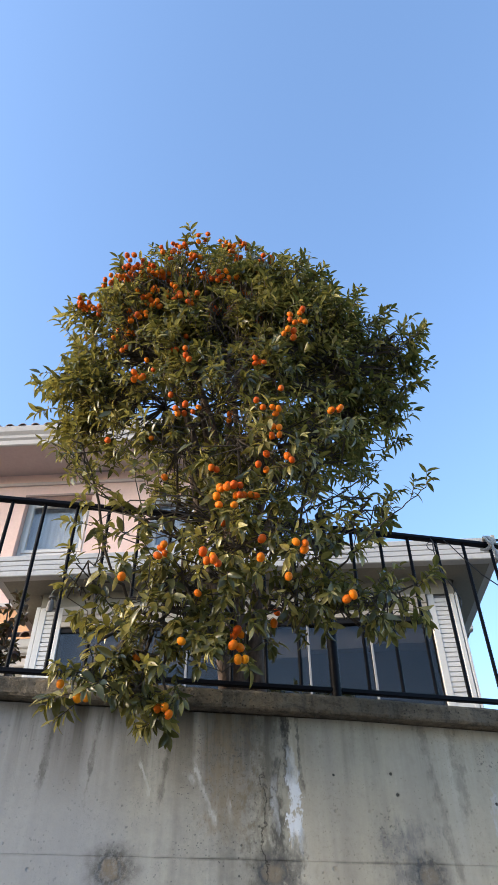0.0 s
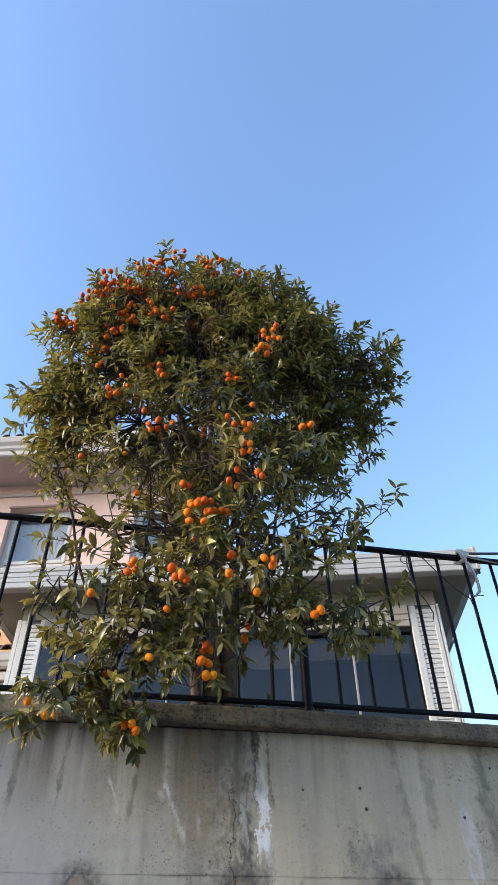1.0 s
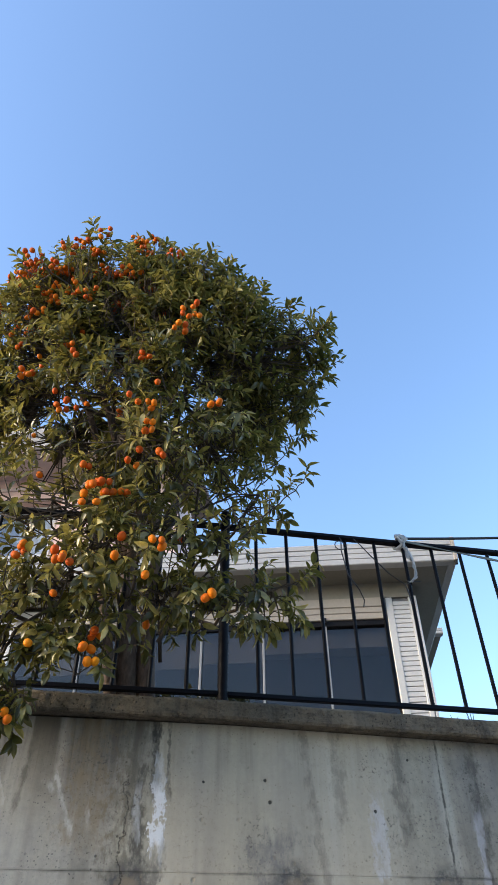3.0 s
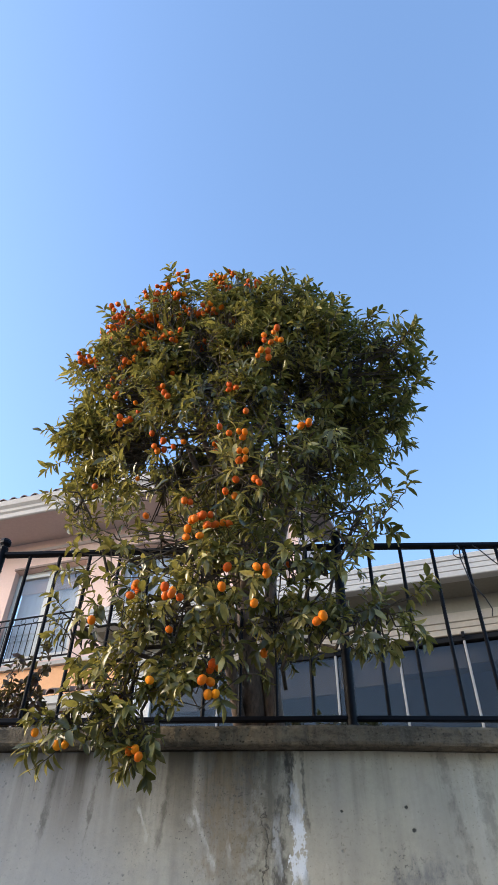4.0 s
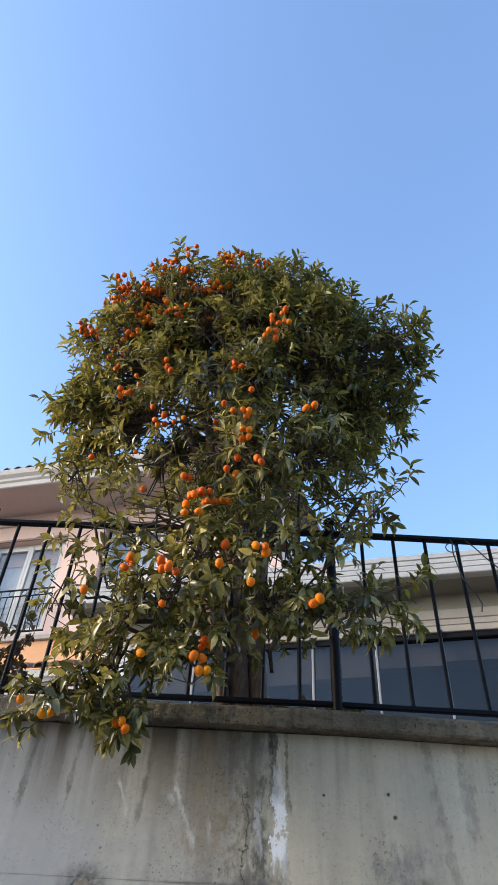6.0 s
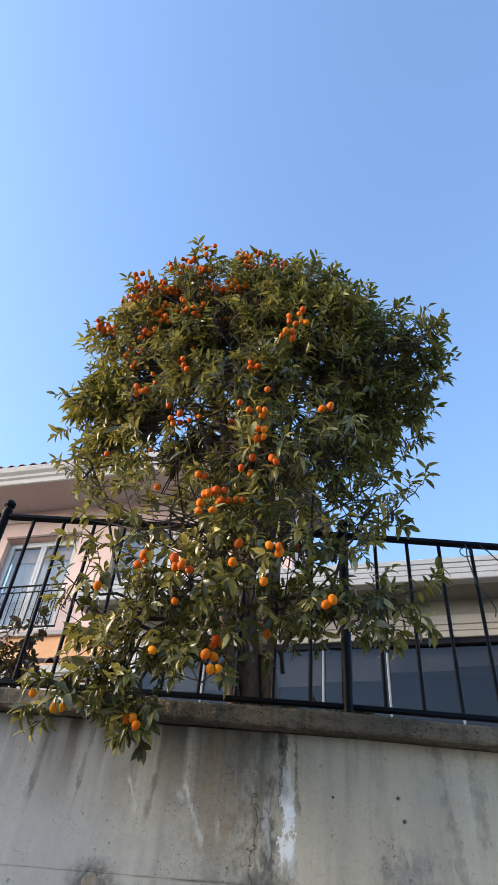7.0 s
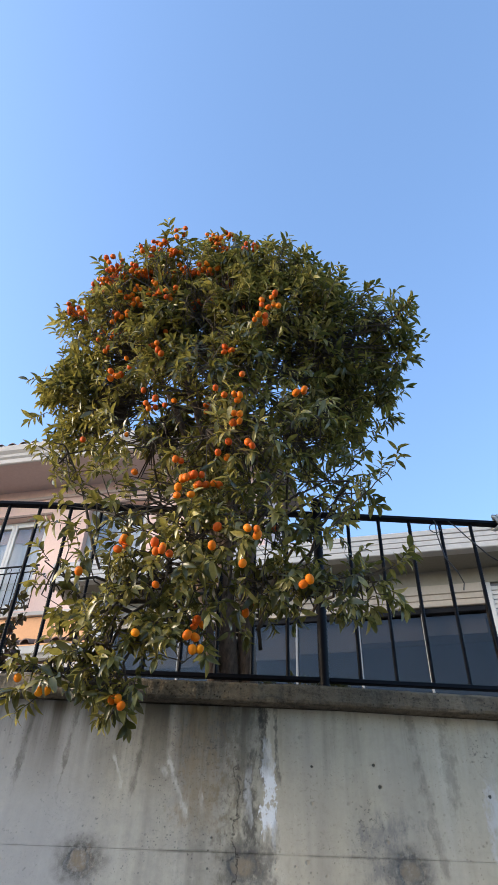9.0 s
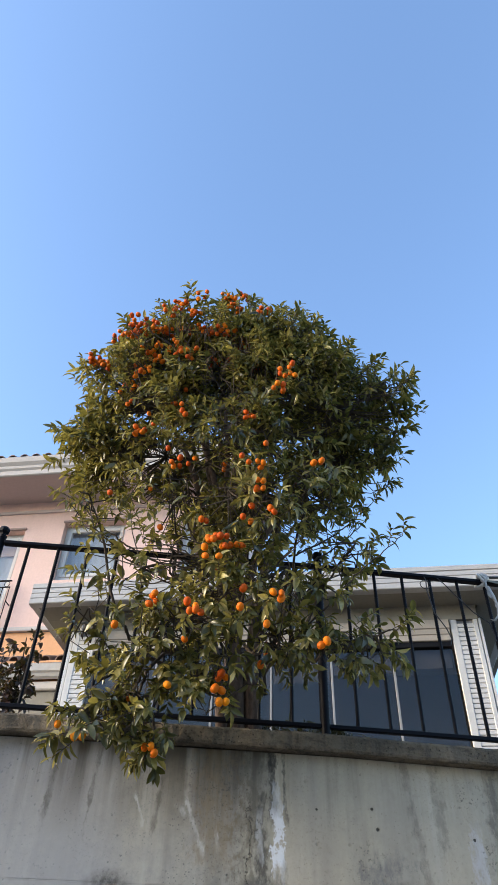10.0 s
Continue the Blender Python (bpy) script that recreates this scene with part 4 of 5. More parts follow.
knots = [(0.005, -0.03, -0.02), (0.004, -0.035, -0.07), (0.012, -0.03, -0.11), (0.036, -0.03, -0.15), (0.046, -0.03, -0.20), (0.036, -0.035, -0.25), (0.008, -0.03, -0.275), (-0.022, -0.03, -0.270)]
path = []
for s, (a, b) in enumerate(zip(knots, knots[1:])):
    for q in range(3):
        path.append(tuple(a[c] + (b[c] - a[c]) * q / 3 for c in range(3)))
for i, (x, y, z) in enumerate(path):
    wid = 0.0055 + 0.003 * math.sin(i * 1.3) + (0.003 if i > 12 else 0)
    for c in range(cols):
        u = c / (cols - 1) * 2 - 1
        tail.v.append((x + wid * u + 0.002 * math.sin(i * 2.1), y + 0.005 * math.cos(u * 5 + i * 1.7), z + 0.004 * math.sin(u * 3 + i * 1.1)))
tail.f = [(i * cols + c, i * cols + c + 1, (i + 1) * cols + c + 1, (i + 1) * cols + c) for i in range(len(path) - 1) for c in range(cols - 1)]
kk = len(tail.v)
tail.add([(x, y + 0.005, z) for x, y, z in tail.v], [tuple(i for i in f)[::-1] for f in tail.f])
part("tail", tail, RAG, rag, smooth=True)
part("tail", Geo().tube([(0.02, -0.02, -0.05), (0.035, -0.025, -0.12), (0.045, -0.03, -0.18), (0.03, -0.03, -0.24)], [0.006, 0.01, 0.007, 0.003], 6), RAG, rag, smooth=True)

wire = thing("loose_wire", pose(0, 0, 0), "thin black wire dangling from the top rail", "wire")
part("strand", Geo().tube([(1.60, 2.990, 3.690), (1.605, 2.98, 3.67), (1.60, 2.98, 3.60), (1.62, 2.975, 3.45), (1.67, 2.97, 3.36), (1.69, 2.97, 3.30), (1.68, 2.97, 3.26)], 0.0035, 5), CABLE, wire)
part("strand", Geo().tube([(1.68, 2.990, 3.690), (1.71, 2.98, 3.65), (1.76, 2.975, 3.58), (1.85, 2.97, 3.47), (1.93, 2.97, 3.41), (1.94, 2.97, 3.36), (1.945, 2.97, 3.30)], 0.0035, 5), CABLE, wire)
part("strand", Geo().tube([(1.93, 2.97, 3.41), (1.97, 2.972, 3.435), (2.02, 2.975, 3.44)], 0.003, 5), CABLE, wire)
part("loop", Geo().tube([(1.60 + 0.03 * math.cos(q * 0.6), 2.990, 3.640 + 0.028 * math.sin(q * 0.6)) for q in range(11)], 0.003, 5), CABLE, wire)

# ---- foliage helpers ----
LEAF_FACES = ((0, 2, 1), (0, 3, 2), (1, 2, 5, 4), (2, 3, 6, 5), (4, 5, 8, 7), (5, 6, 9, 8), (7, 8, 10), (8, 9, 10))
LEAF_POINTS = 11


def unit(a):
    return a / np.maximum(np.linalg.norm(a, axis=-1, keepdims=True), 1e-6)


def leaf_verts(P, D, N, L, W, curl, fold, belly=(0.72, 1.0, 0.74)):
    """The vertices of every leaf: foot P, way D, upper side N, length, width, droop, fold."""
    S = np.cross(D, N)
    L, W, curl, fold = (q[:, None] for q in (L, W, curl, fold))
    out = np.empty((len(P), LEAF_POINTS, 3))

    def at(t, s):
        return P + D * L * t - N * L * curl * t * t + S * W * 0.5 * s + N * W * fold * abs(s)

    out[:, 0] = at(0.0, 0)
    for j, (t, w) in enumerate(((0.20, belly[0]), (0.47, belly[1]), (0.76, belly[2]))):
        for i, s in enumerate((-w, 0.0, w)):
            out[:, 1 + 3 * j + i] = at(t, s)
    out[:, 10] = at(1.0, 0)
    return out


def leaf_mesh(name, V, material):
    n = len(V)
    faces = [tuple(LEAF_POINTS * k + i for i in f) for k in range(n) for f in LEAF_FACES]
    me = bpy.data.meshes.new(name)
    me.from_pydata(V.reshape(-1, 3).tolist(), [], faces)
    me.update()
    me.shade_smooth()
    me.materials.append(material)
    return me


class Foliage:
    """Collects shoots with their leaves, and the twigs that carry them."""

    def __init__(self, seed, size=(0.058, 0.092), ratio=(0.30, 0.40), per=(8, 13), droop=0.30, belly=(0.72, 1.0, 0.74), small=1.0):
        self.small = small
        self.r = np.random.RandomState(seed)
        self.rows, self.twigs = [], Geo()
        self.size, self.ratio, self.per, self.droop, self.belly = size, ratio, per, droop, belly

    def shoot(self, base, way, length, hub=None, scale=1.0):
        r = self.r
        base, way = np.array(base, float), unit(np.array(way, float))
        side = unit(np.cross(way, (0.3, 0.2, 0.9)))
        bow = side * r.uniform(-0.25, 0.25) * length
        n = r.randint(*self.per)
        a0 = r.uniform(0, 6.28)
        other = np.cross(way, side)
        for k in range(n):
            t = 0.12 + 0.88 * (k + r.uniform(0, 0.6)) / n
            p = base + way * length * t + bow * t * t
            a = a0 + 2.4 * k + r.uniform(-0.4, 0.4)
            th = math.radians(82 - 52 * t + r.uniform(-14, 14))
            d = way * math.cos(th) + (side * math.cos(a) + other * math.sin(a)) * math.sin(th)
            d = unit(d + np.array((0, 0, -self.droop * r.uniform(0.2, 1.3))))
            up = unit(way * 0.7 + np.array((0, 0, 0.7)) + r.normal(0, 0.25, 3))
            nn = up - d * np.dot(up, d)
            if np.linalg.norm(nn) < 0.1:
                nn = side - d * np.dot(side, d)
            lo, hi = self.size
            L = (lo + (hi - lo) * r.rand() ** self.small) * scale * (0.75 + 0.35 * math.sin(3.0 * min(t, 0.9)))
            self.rows.append((*p, *d, *unit(nn), L, L * r.uniform(*self.ratio), r.uniform(0.05, 0.65), r.uniform(0.08, 0.36)))
        tip = base + way * length + bow
        if hub is None:
            self.twigs.tube([base, base + way * length * 0.5 + bow * 0.25, tip], [0.0022, 0.0018, 0.0010], 3)
        else:
            hub = np.array(hub, float)
            far = np.linalg.norm(hub - base)
            mid = (hub + base) / 2 + r.normal(0, 0.02 + 0.10 * far, 3) + np.array((0, 0, -0.03))
            self.twigs.tube([hub, mid, base, base + way * length * 0.5 + bow * 0.25, tip], [0.0045, 0.0036, 0.0026, 0.0020, 0.0010], 3)

    def table(self):
        return np.array(self.rows)

    def verts(self, rows):
        return leaf_verts(rows[:, 0:3], rows[:, 3:6], rows[:, 6:9], rows[:, 9], rows[:, 10], rows[:, 11], rows[:, 12], self.belly)


# ---- kumquat tree hanging over the railing ----
tree = thing("kumquat_tree", pose(0.53, 3.24, 2.60), "kumquat tree laden with orange fruit leaning over the railing", "tree")
TREE_INV = tree.matrix_world.inverted()


def tree_part(name, geo, material, parent=None, label="", smooth=False):
    o = part(name, geo, material, parent or tree, label, smooth)
    o.matrix_local = TREE_INV if parent is None else Matrix()
    return o


CROWN, CR, POW = np.array((0.376, 2.744, 4.496)), np.array((1.008, 0.578, 0.885)), 2.5
# swellings and hollows of the crown: direction, share of the radius
SWELL = [
    (-0.95, -0.30, 0.00, -0.03), (-0.77, -0.30, -0.56, -0.13), (-0.29, -0.30, -0.91, 0.06), (0.29, -0.30, -0.91, 0.34), (0.77, -0.30, -0.56, -0.13),
    (0.95, -0.30, 0.00, 0.11), (0.77, -0.30, 0.56, 0.03), (0.29, -0.30, 0.91, 0.06), (-0.29, -0.30, 0.91, 0.07), (-0.77, -0.30, 0.56, -0.06),
    (-0.56, -0.80, -0.21, -0.24), (0.02, -0.80, -0.60, 0.16), (0.58, -0.80, -0.17, 0.09), (0.34, -0.80, 0.50, -0.04), (-0.37, -0.80, 0.47, -0.33),
]
fol = Foliage(11, (0.038, 0.078), (0.27, 0.38), (9, 14), 0.36, small=1.5)
R = fol.r


def on_crown(d, f=1.0):
    """The point of the crown's outline in direction d, drawn in by f."""
    d = unit(np.array(d, float))
    k = (np.sum(np.abs(d / CR) ** POW)) ** (-1 / POW)
    k *= 1 + sum(w * math.exp(-((d[0] - a) ** 2 + (d[1] - b) ** 2 + (d[2] - c) ** 2) / 0.09) for a, b, c, w in SWELL)
    return CROWN + d * k * f


# openings right through the crown: a point, its way, its radius
HOLLOWS = [((0.26, 2.7, 4.85), (-0.02, 0.63, 0.77), 0.06), ((0.23, 2.7, 4.30), (-0.03, 0.70, 0.70), 0.05), ((1.03, 2.7, 3.77), (0.19, 0.76, 0.62), 0.11), ((0.55, 2.7, 4.05), (0.0, 0.72, 0.68), 0.05), ((-0.35, 2.7, 4.25), (-0.1, 0.70, 0.70), 0.04)]


def hollow(p):
    for o, w, rad in HOLLOWS:
        v = np.array(p) - np.array(o)
        w = unit(np.array(w))
        if np.linalg.norm(v - w * np.dot(v, w)) < rad:
            return True
    return False


# limbs: from the fork to hubs inside the crown and into the hanging skirt
fork = Vector((0.47, 3.02, 3.42))
hubs = []
for k in range(54):
    z = 1 - 2 * (k + 0.5) / 54
    a = 2.39996 * k
    d = (math.cos(a) * math.sqrt(1 - z * z), math.sin(a) * math.sqrt(1 - z * z), z)
    hubs.append(on_crown(d, R.uniform(0.48, 0.66)))
hubs = np.array(hubs)
limb_ends = [on_crown(d, 0.62) for d in ((-0.8, -0.2, 0.5), (-0.5, -0.7, 0.1), (0.1, -0.7, 0.8), (0.7, -0.3, 0.7), (0.9, -0.2, 0.0), (0.2, 0.6, 0.7), (-0.5, 0.4, 0.9), (0.5, -0.8, -0.2), (-0.1, -0.9, -0.3))]
wood = Geo()
trunk = [(0.53, 3.24, 2.58), (0.525, 3.20, 2.80), (0.50, 3.12, 3.05), (0.485, 3.06, 3.25), tuple(fork)]
tree_part("trunk", Geo().tube(trunk, [0.070, 0.060, 0.053, 0.045, 0.036], 14), BARK, None, "grey-brown trunk", True)
tree_part("trunk", Geo().tube([(0.615, 3.25, 2.58), (0.62, 3.20, 2.80), (0.595, 3.12, 3.08), (0.61, 3.0, 3.5), (0.72, 2.9, 3.9)], [0.056, 0.050, 0.042, 0.030, 0.018], 12), BARK, None, "second slender stem", True)
tree_part("trunk", Geo().tube([(0.465, 3.22, 2.58), (0.45, 3.14, 2.85), (0.40, 3.03, 3.1), (0.29, 2.92, 3.5), (0.2, 2.85, 3.9)], [0.036, 0.031, 0.026, 0.020, 0.012], 12), BARK, None, "third slender stem", True)
limb_lines = []
for e in limb_ends:
    e = Vector(e)
    pts = [fork.lerp(e, i / 7) + Vector(R.normal(0, 0.018, 3)) * (1 if 0 < i < 7 else 0) + Vector((0, 0, 0.22)) * (i / 7) * (1 - i / 7) for i in range(8)]
    limb_lines.append(pts)
    tree_part("limb", Geo().tube(pts, [0.027 - 0.0025 * i for i in range(8)], 8), BARK, None, "", True)
nodes = np.array([tuple(p) for l in limb_lines for p in l[3:]])


def branch(pts, radii, sides):
    """A crooked branch through the points given."""
    pts = [np.array(p, float) for p in pts]
    line, wide = [pts[0]], [radii[0]]
    for a, b, ra, rb in zip(pts, pts[1:], radii, radii[1:]):
        kink = 0.055 * np.linalg.norm(b - a)
        for k in (1, 2, 3):
            line.append(a + (b - a) * k / 3 + (R.normal(0, kink, 3) if k < 3 else 0))
            wide.append(ra + (rb - ra) * k / 3)
    tree_part("branch", Geo().tube(line, wide, sides), TWIG, None, "", True)


for h in hubs:
    j = nodes[np.argmin(np.linalg.norm(nodes - h, axis=1))]
    branch([j, (j + h) / 2 + R.normal(0, 0.025, 3), h], [0.011, 0.008, 0.005], 5)

# fruit: clusters (x, y, z, how many)
TOP = [
    (0.136, 2.108, 5.047, 2), (0.297, 2.33, 5.378, 4), (0.357, 2.354, 5.289, 4), (0.426, 2.319, 5.371, 3), (0.01, 2.20, 5.05, 4), (0.096, 2.229, 4.993, 3),
    (-0.053, 2.191, 4.974, 3), (-0.239, 2.191, 4.848, 4), (-0.266, 2.336, 4.929, 8), (-0.384, 2.468, 5.00, 5), (-0.092, 2.327, 4.944, 7), (0.304, 2.262, 4.91, 5),
    (0.179, 2.30, 4.936, 4), (0.423, 2.368, 4.911, 2), (0.003, 2.310, 4.779, 4), (0.084, 2.271, 4.664, 4), (-0.155, 2.377, 4.751, 4), (-0.202, 2.438, 4.665, 3),
    (-0.205, 2.497, 4.603, 3), (-0.521, 2.516, 4.833, 4), (-0.46, 2.606, 4.879, 3), (0.552, 2.255, 5.158, 4), (0.281, 2.409, 4.775, 7), (0.665, 2.082, 4.391, 4),
    (-0.106, 2.36, 4.977, 3), (-0.111, 2.33, 4.795, 2), (-0.098, 2.33, 4.658, 2), (-0.176, 2.36, 4.566, 3), (-0.527, 2.52, 4.826, 2), (-0.422, 2.48, 4.719, 2),
    (0.25, 2.42, 5.126, 3), (0.054, 2.40, 5.066, 3), (0.174, 2.42, 5.095, 2), (0.373, 2.42, 5.022, 2), (0.496, 2.36, 4.682, 2), (0.038, 2.28, 4.708, 2),
    (-0.232, 2.45, 4.377, 1), (0.059, 2.32, 4.282, 1), (-0.259, 2.34, 4.978, 3), (-0.28, 2.36, 4.90, 2),
]
MID = [
    (0.599, 2.101, 4.26, 4), (-0.295, 2.481, 4.516, 2), (-0.503, 2.778, 4.815, 1), (0.096, 2.352, 4.439, 1), (0.106, 2.226, 4.145, 3), (-0.097, 2.408, 4.27, 1),
    (-0.104, 2.377, 4.105, 6), (0.147, 2.549, 4.365, 2), (0.046, 2.319, 3.94, 1), (0.116, 2.299, 3.829, 5), (0.189, 2.40, 3.952, 1), (0.457, 2.138, 4.069, 4),
    (0.421, 2.039, 3.686, 1), (0.498, 2.091, 3.698, 4), (0.364, 2.429, 3.953, 2), (0.509, 2.121, 3.572, 5), (0.489, 2.172, 3.492, 1), (-0.226, 2.437, 3.701, 1),
    (-0.026, 2.45, 3.758, 1), (0.276, 2.252, 3.457, 2), (0.463, 2.174, 3.392, 2), (0.534, 2.032, 3.772, 1), (0.055, 2.40, 3.486, 1), (0.336, 2.24, 3.328, 9),
]
LOW = [
    (0.775, 2.071, 3.71, 3), (0.60, 2.136, 3.461, 2), (0.424, 2.251, 3.315, 4), (0.338, 2.467, 3.309, 1), (0.462, 2.199, 3.064, 1), (0.449, 2.166, 2.956, 1),
    (0.068, 2.347, 3.06, 4), (0.244, 2.173, 2.951, 5), (-0.069, 2.311, 2.907, 1), (0.228, 2.35, 2.884, 1), (0.176, 2.355, 2.682, 1), (0.021, 2.534, 2.688, 1),
    (0.382, 2.359, 2.648, 4), (0.406, 2.432, 2.757, 3), (-0.24, 2.433, 2.525, 1), (-0.174, 2.526, 2.514, 2), (0.133, 2.445, 2.465, 3), (0.568, 2.216, 2.912, 1),
    (0.59, 2.126, 3.014, 3), (0.70, 2.384, 3.199, 1), (0.792, 2.211, 2.853, 2), (0.632, 2.73, 3.024, 1), (0.59, 2.611, 2.912, 1), (0.317, 2.202, 3.209, 2),
]

for x, y, z, n in TOP + MID + LOW:
    out = unit(np.array(((x - CROWN[0]) * 0.8, -0.55, (z - CROWN[2]) * 0.5 + 0.15)))
    for q in range((7 if n > 2 else 5) if z > 4.5 else 1 + (n > 2)):
        way = out + R.normal(0, 0.45, 3) + np.array((0, 0.1, 0.35 if z > 4.5 else 0))
        c = np.array((x, y + 0.05, z - 0.02)) - out * (0.05 if z > 4.5 else 0.07) + R.normal(0, 0.04 if z > 4.5 else 0.03, 3)
        fol.shoot(c, way, R.uniform(0.06, 0.11), hubs[np.argmin(np.linalg.norm(hubs - c, axis=1))] if z > 3.3 else None)

# long sprays that stand out of the crown: their tips
for tip in ((0.881, 2.144, 5.03), (1.054, 2.05, 4.69), (1.23, 2.18, 4.71), (1.388, 2.135, 4.60), (1.478, 2.26, 4.589), (1.51, 2.363, 4.504), (1.507, 2.434, 4.402), (1.412, 2.574, 4.066), (-0.681, 2.668, 4.844), (-0.86, 3.20, 4.80), (0.74, 2.20, 5.14), (-0.30, 2.22, 4.90), (1.46, 2.5, 4.24)):
    tip = np.array(tip)
    grow = unit(unit(tip - CROWN) + np.array((0, -0.2, 0.35)))
    for q in range(3):
        way = unit(grow + R.normal(0, 0.22, 3))
        length = R.uniform(0.13, 0.19)
        base = tip - way * (length + 0.02) + R.normal(0, 0.02, 3) * q
        fol.shoot(base, way, length, hubs[np.argmin(np.linalg.norm(hubs - base, axis=1))])

# clumps of shoots over the crown
made = 0
while made < 500:
    d = unit(R.normal(0, 1, 3))
    if d[1] > 0.55 and R.rand() < 0.6:
        continue
    p = on_crown(d)
    if p[0] > 0.70 and p[2] < 3.75 and R.rand() < 0.75:
        continue
    if p[0] > 0.60 and p[2] < 4.25 and R.rand() < 0.40:
        continue
    if p[0] < 0.30 and p[2] < 4.0 and R.rand() < 0.82:
        continue
    gap = noise.noise(Vector((p[0] * 2.6 + 4, p[1] * 2.6, p[2] * 2.6)))
    if gap < -0.26 and R.rand() < 0.85:
        continue
    if hollow(p) and R.rand() < 0.85:
        continue
    made += 1
    grad = unit(np.sign(p - CROWN) * np.abs((p - CROWN) / CR) ** (POW - 1) / CR)
    depth = R.choice((0.98, 0.92, 0.84, 0.68), p=(0.42, 0.26, 0.18, 0.14))
    c = on_crown(d, depth + R.uniform(-0.06, 0.02) + 0.05 * gap)
    hub = hubs[np.argmin(np.linalg.norm(hubs - c, axis=1))]
    for q in range(R.randint(4, 7)):
        way = grad + R.normal(0, 0.42, 3) + np.array((0, 0, 0.32))
        base = c + R.normal(0, 0.05, 3) - grad * 0.10
        if hollow(base) and R.rand() < 0.7:
            continue
        fol.shoot(base, way, R.uniform(0.07, 0.14), hub)

# the skirt that hangs before the railing: centre, half sizes, number of shoots, drooping way
SKIRT_LOW = [
    ((0.03, 2.50, 2.72), (0.19, 0.16, 0.14), 34, (-0.5, -0.4, -0.2)),
    ((0.04, 2.48, 2.57), (0.19, 0.12, 0.06), 24, (-0.2, -0.4, -0.6)),
    ((0.30, 2.48, 2.78), (0.22, 0.16, 0.12), 32, (0.0, -0.6, -0.4)),
    ((0.92, 2.42, 2.96), (0.20, 0.16, 0.09), 32, (0.6, -0.4, -0.2)),
    ((-0.15, 2.48, 2.60), (0.10, 0.10, 0.09), 14, (-0.6, -0.3, -0.2)),
    ((0.13, 2.47, 2.49), (0.06, 0.04, 0.03), 6, (0.1, -0.5, -0.2)),
    ((1.06, 2.38, 2.98), (0.17, 0.13, 0.08), 20, (0.7, -0.3, -0.1)),
]
SKIRT_MID = [
    ((0.08, 2.50, 2.99), (0.24, 0.20, 0.18), 38, (-0.4, -0.4, 0.2)),
    ((0.30, 2.48, 3.06), (0.26, 0.20, 0.18), 40, (0.0, -0.7, 0.1)),
    ((0.62, 2.46, 3.00), (0.22, 0.18, 0.15), 36, (0.3, -0.6, 0.0)),
    ((0.86, 2.40, 3.22), (0.24, 0.14, 0.14), 12, (0.5, -0.3, 0.6)),
    ((0.12, 2.48, 3.36), (0.42, 0.22, 0.14), 44, (0.0, -0.7, 0.2)),
    ((-0.20, 2.56, 3.04), (0.10, 0.14, 0.16), 13, (-0.6, -0.3, 0.2)),
    ((1.00, 2.48, 3.48), (0.20, 0.18, 0.18), 18, (0.4, -0.2, 0.5)),
]
CROWN_SIDES = [
    ((0.10, 2.48, 3.72), (0.36, 0.22, 0.14), 22, (-0.2, -0.8, 0.2)),
    ((0.52, 2.34, 3.66), (0.30, 0.22, 0.22), 50, (0.1, -0.8, 0.2)),
    ((0.46, 2.30, 4.02), (0.34, 0.16, 0.22), 26, (0.0, -0.9, 0.3)),
    ((0.82, 2.42, 3.86), (0.24, 0.24, 0.20), 17, (0.6, -0.4, 0.0)),
    ((0.62, 2.30, 3.24), (0.22, 0.14, 0.15), 40, (0.1, -0.7, 0.2)),
    ((0.40, 2.32, 3.16), (0.18, 0.14, 0.12), 30, (0.0, -0.7, 0.1)),
    ((1.28, 2.35, 4.60), (0.15, 0.14, 0.15), 22, (0.6, -0.2, 0.6)),
    ((0.72, 2.32, 5.00), (0.22, 0.12, 0.10), 26, (0.2, -0.3, 0.8)),
    ((-0.36, 2.66, 3.80), (0.16, 0.22, 0.14), 7, (-0.7, -0.3, 0.1)),
]
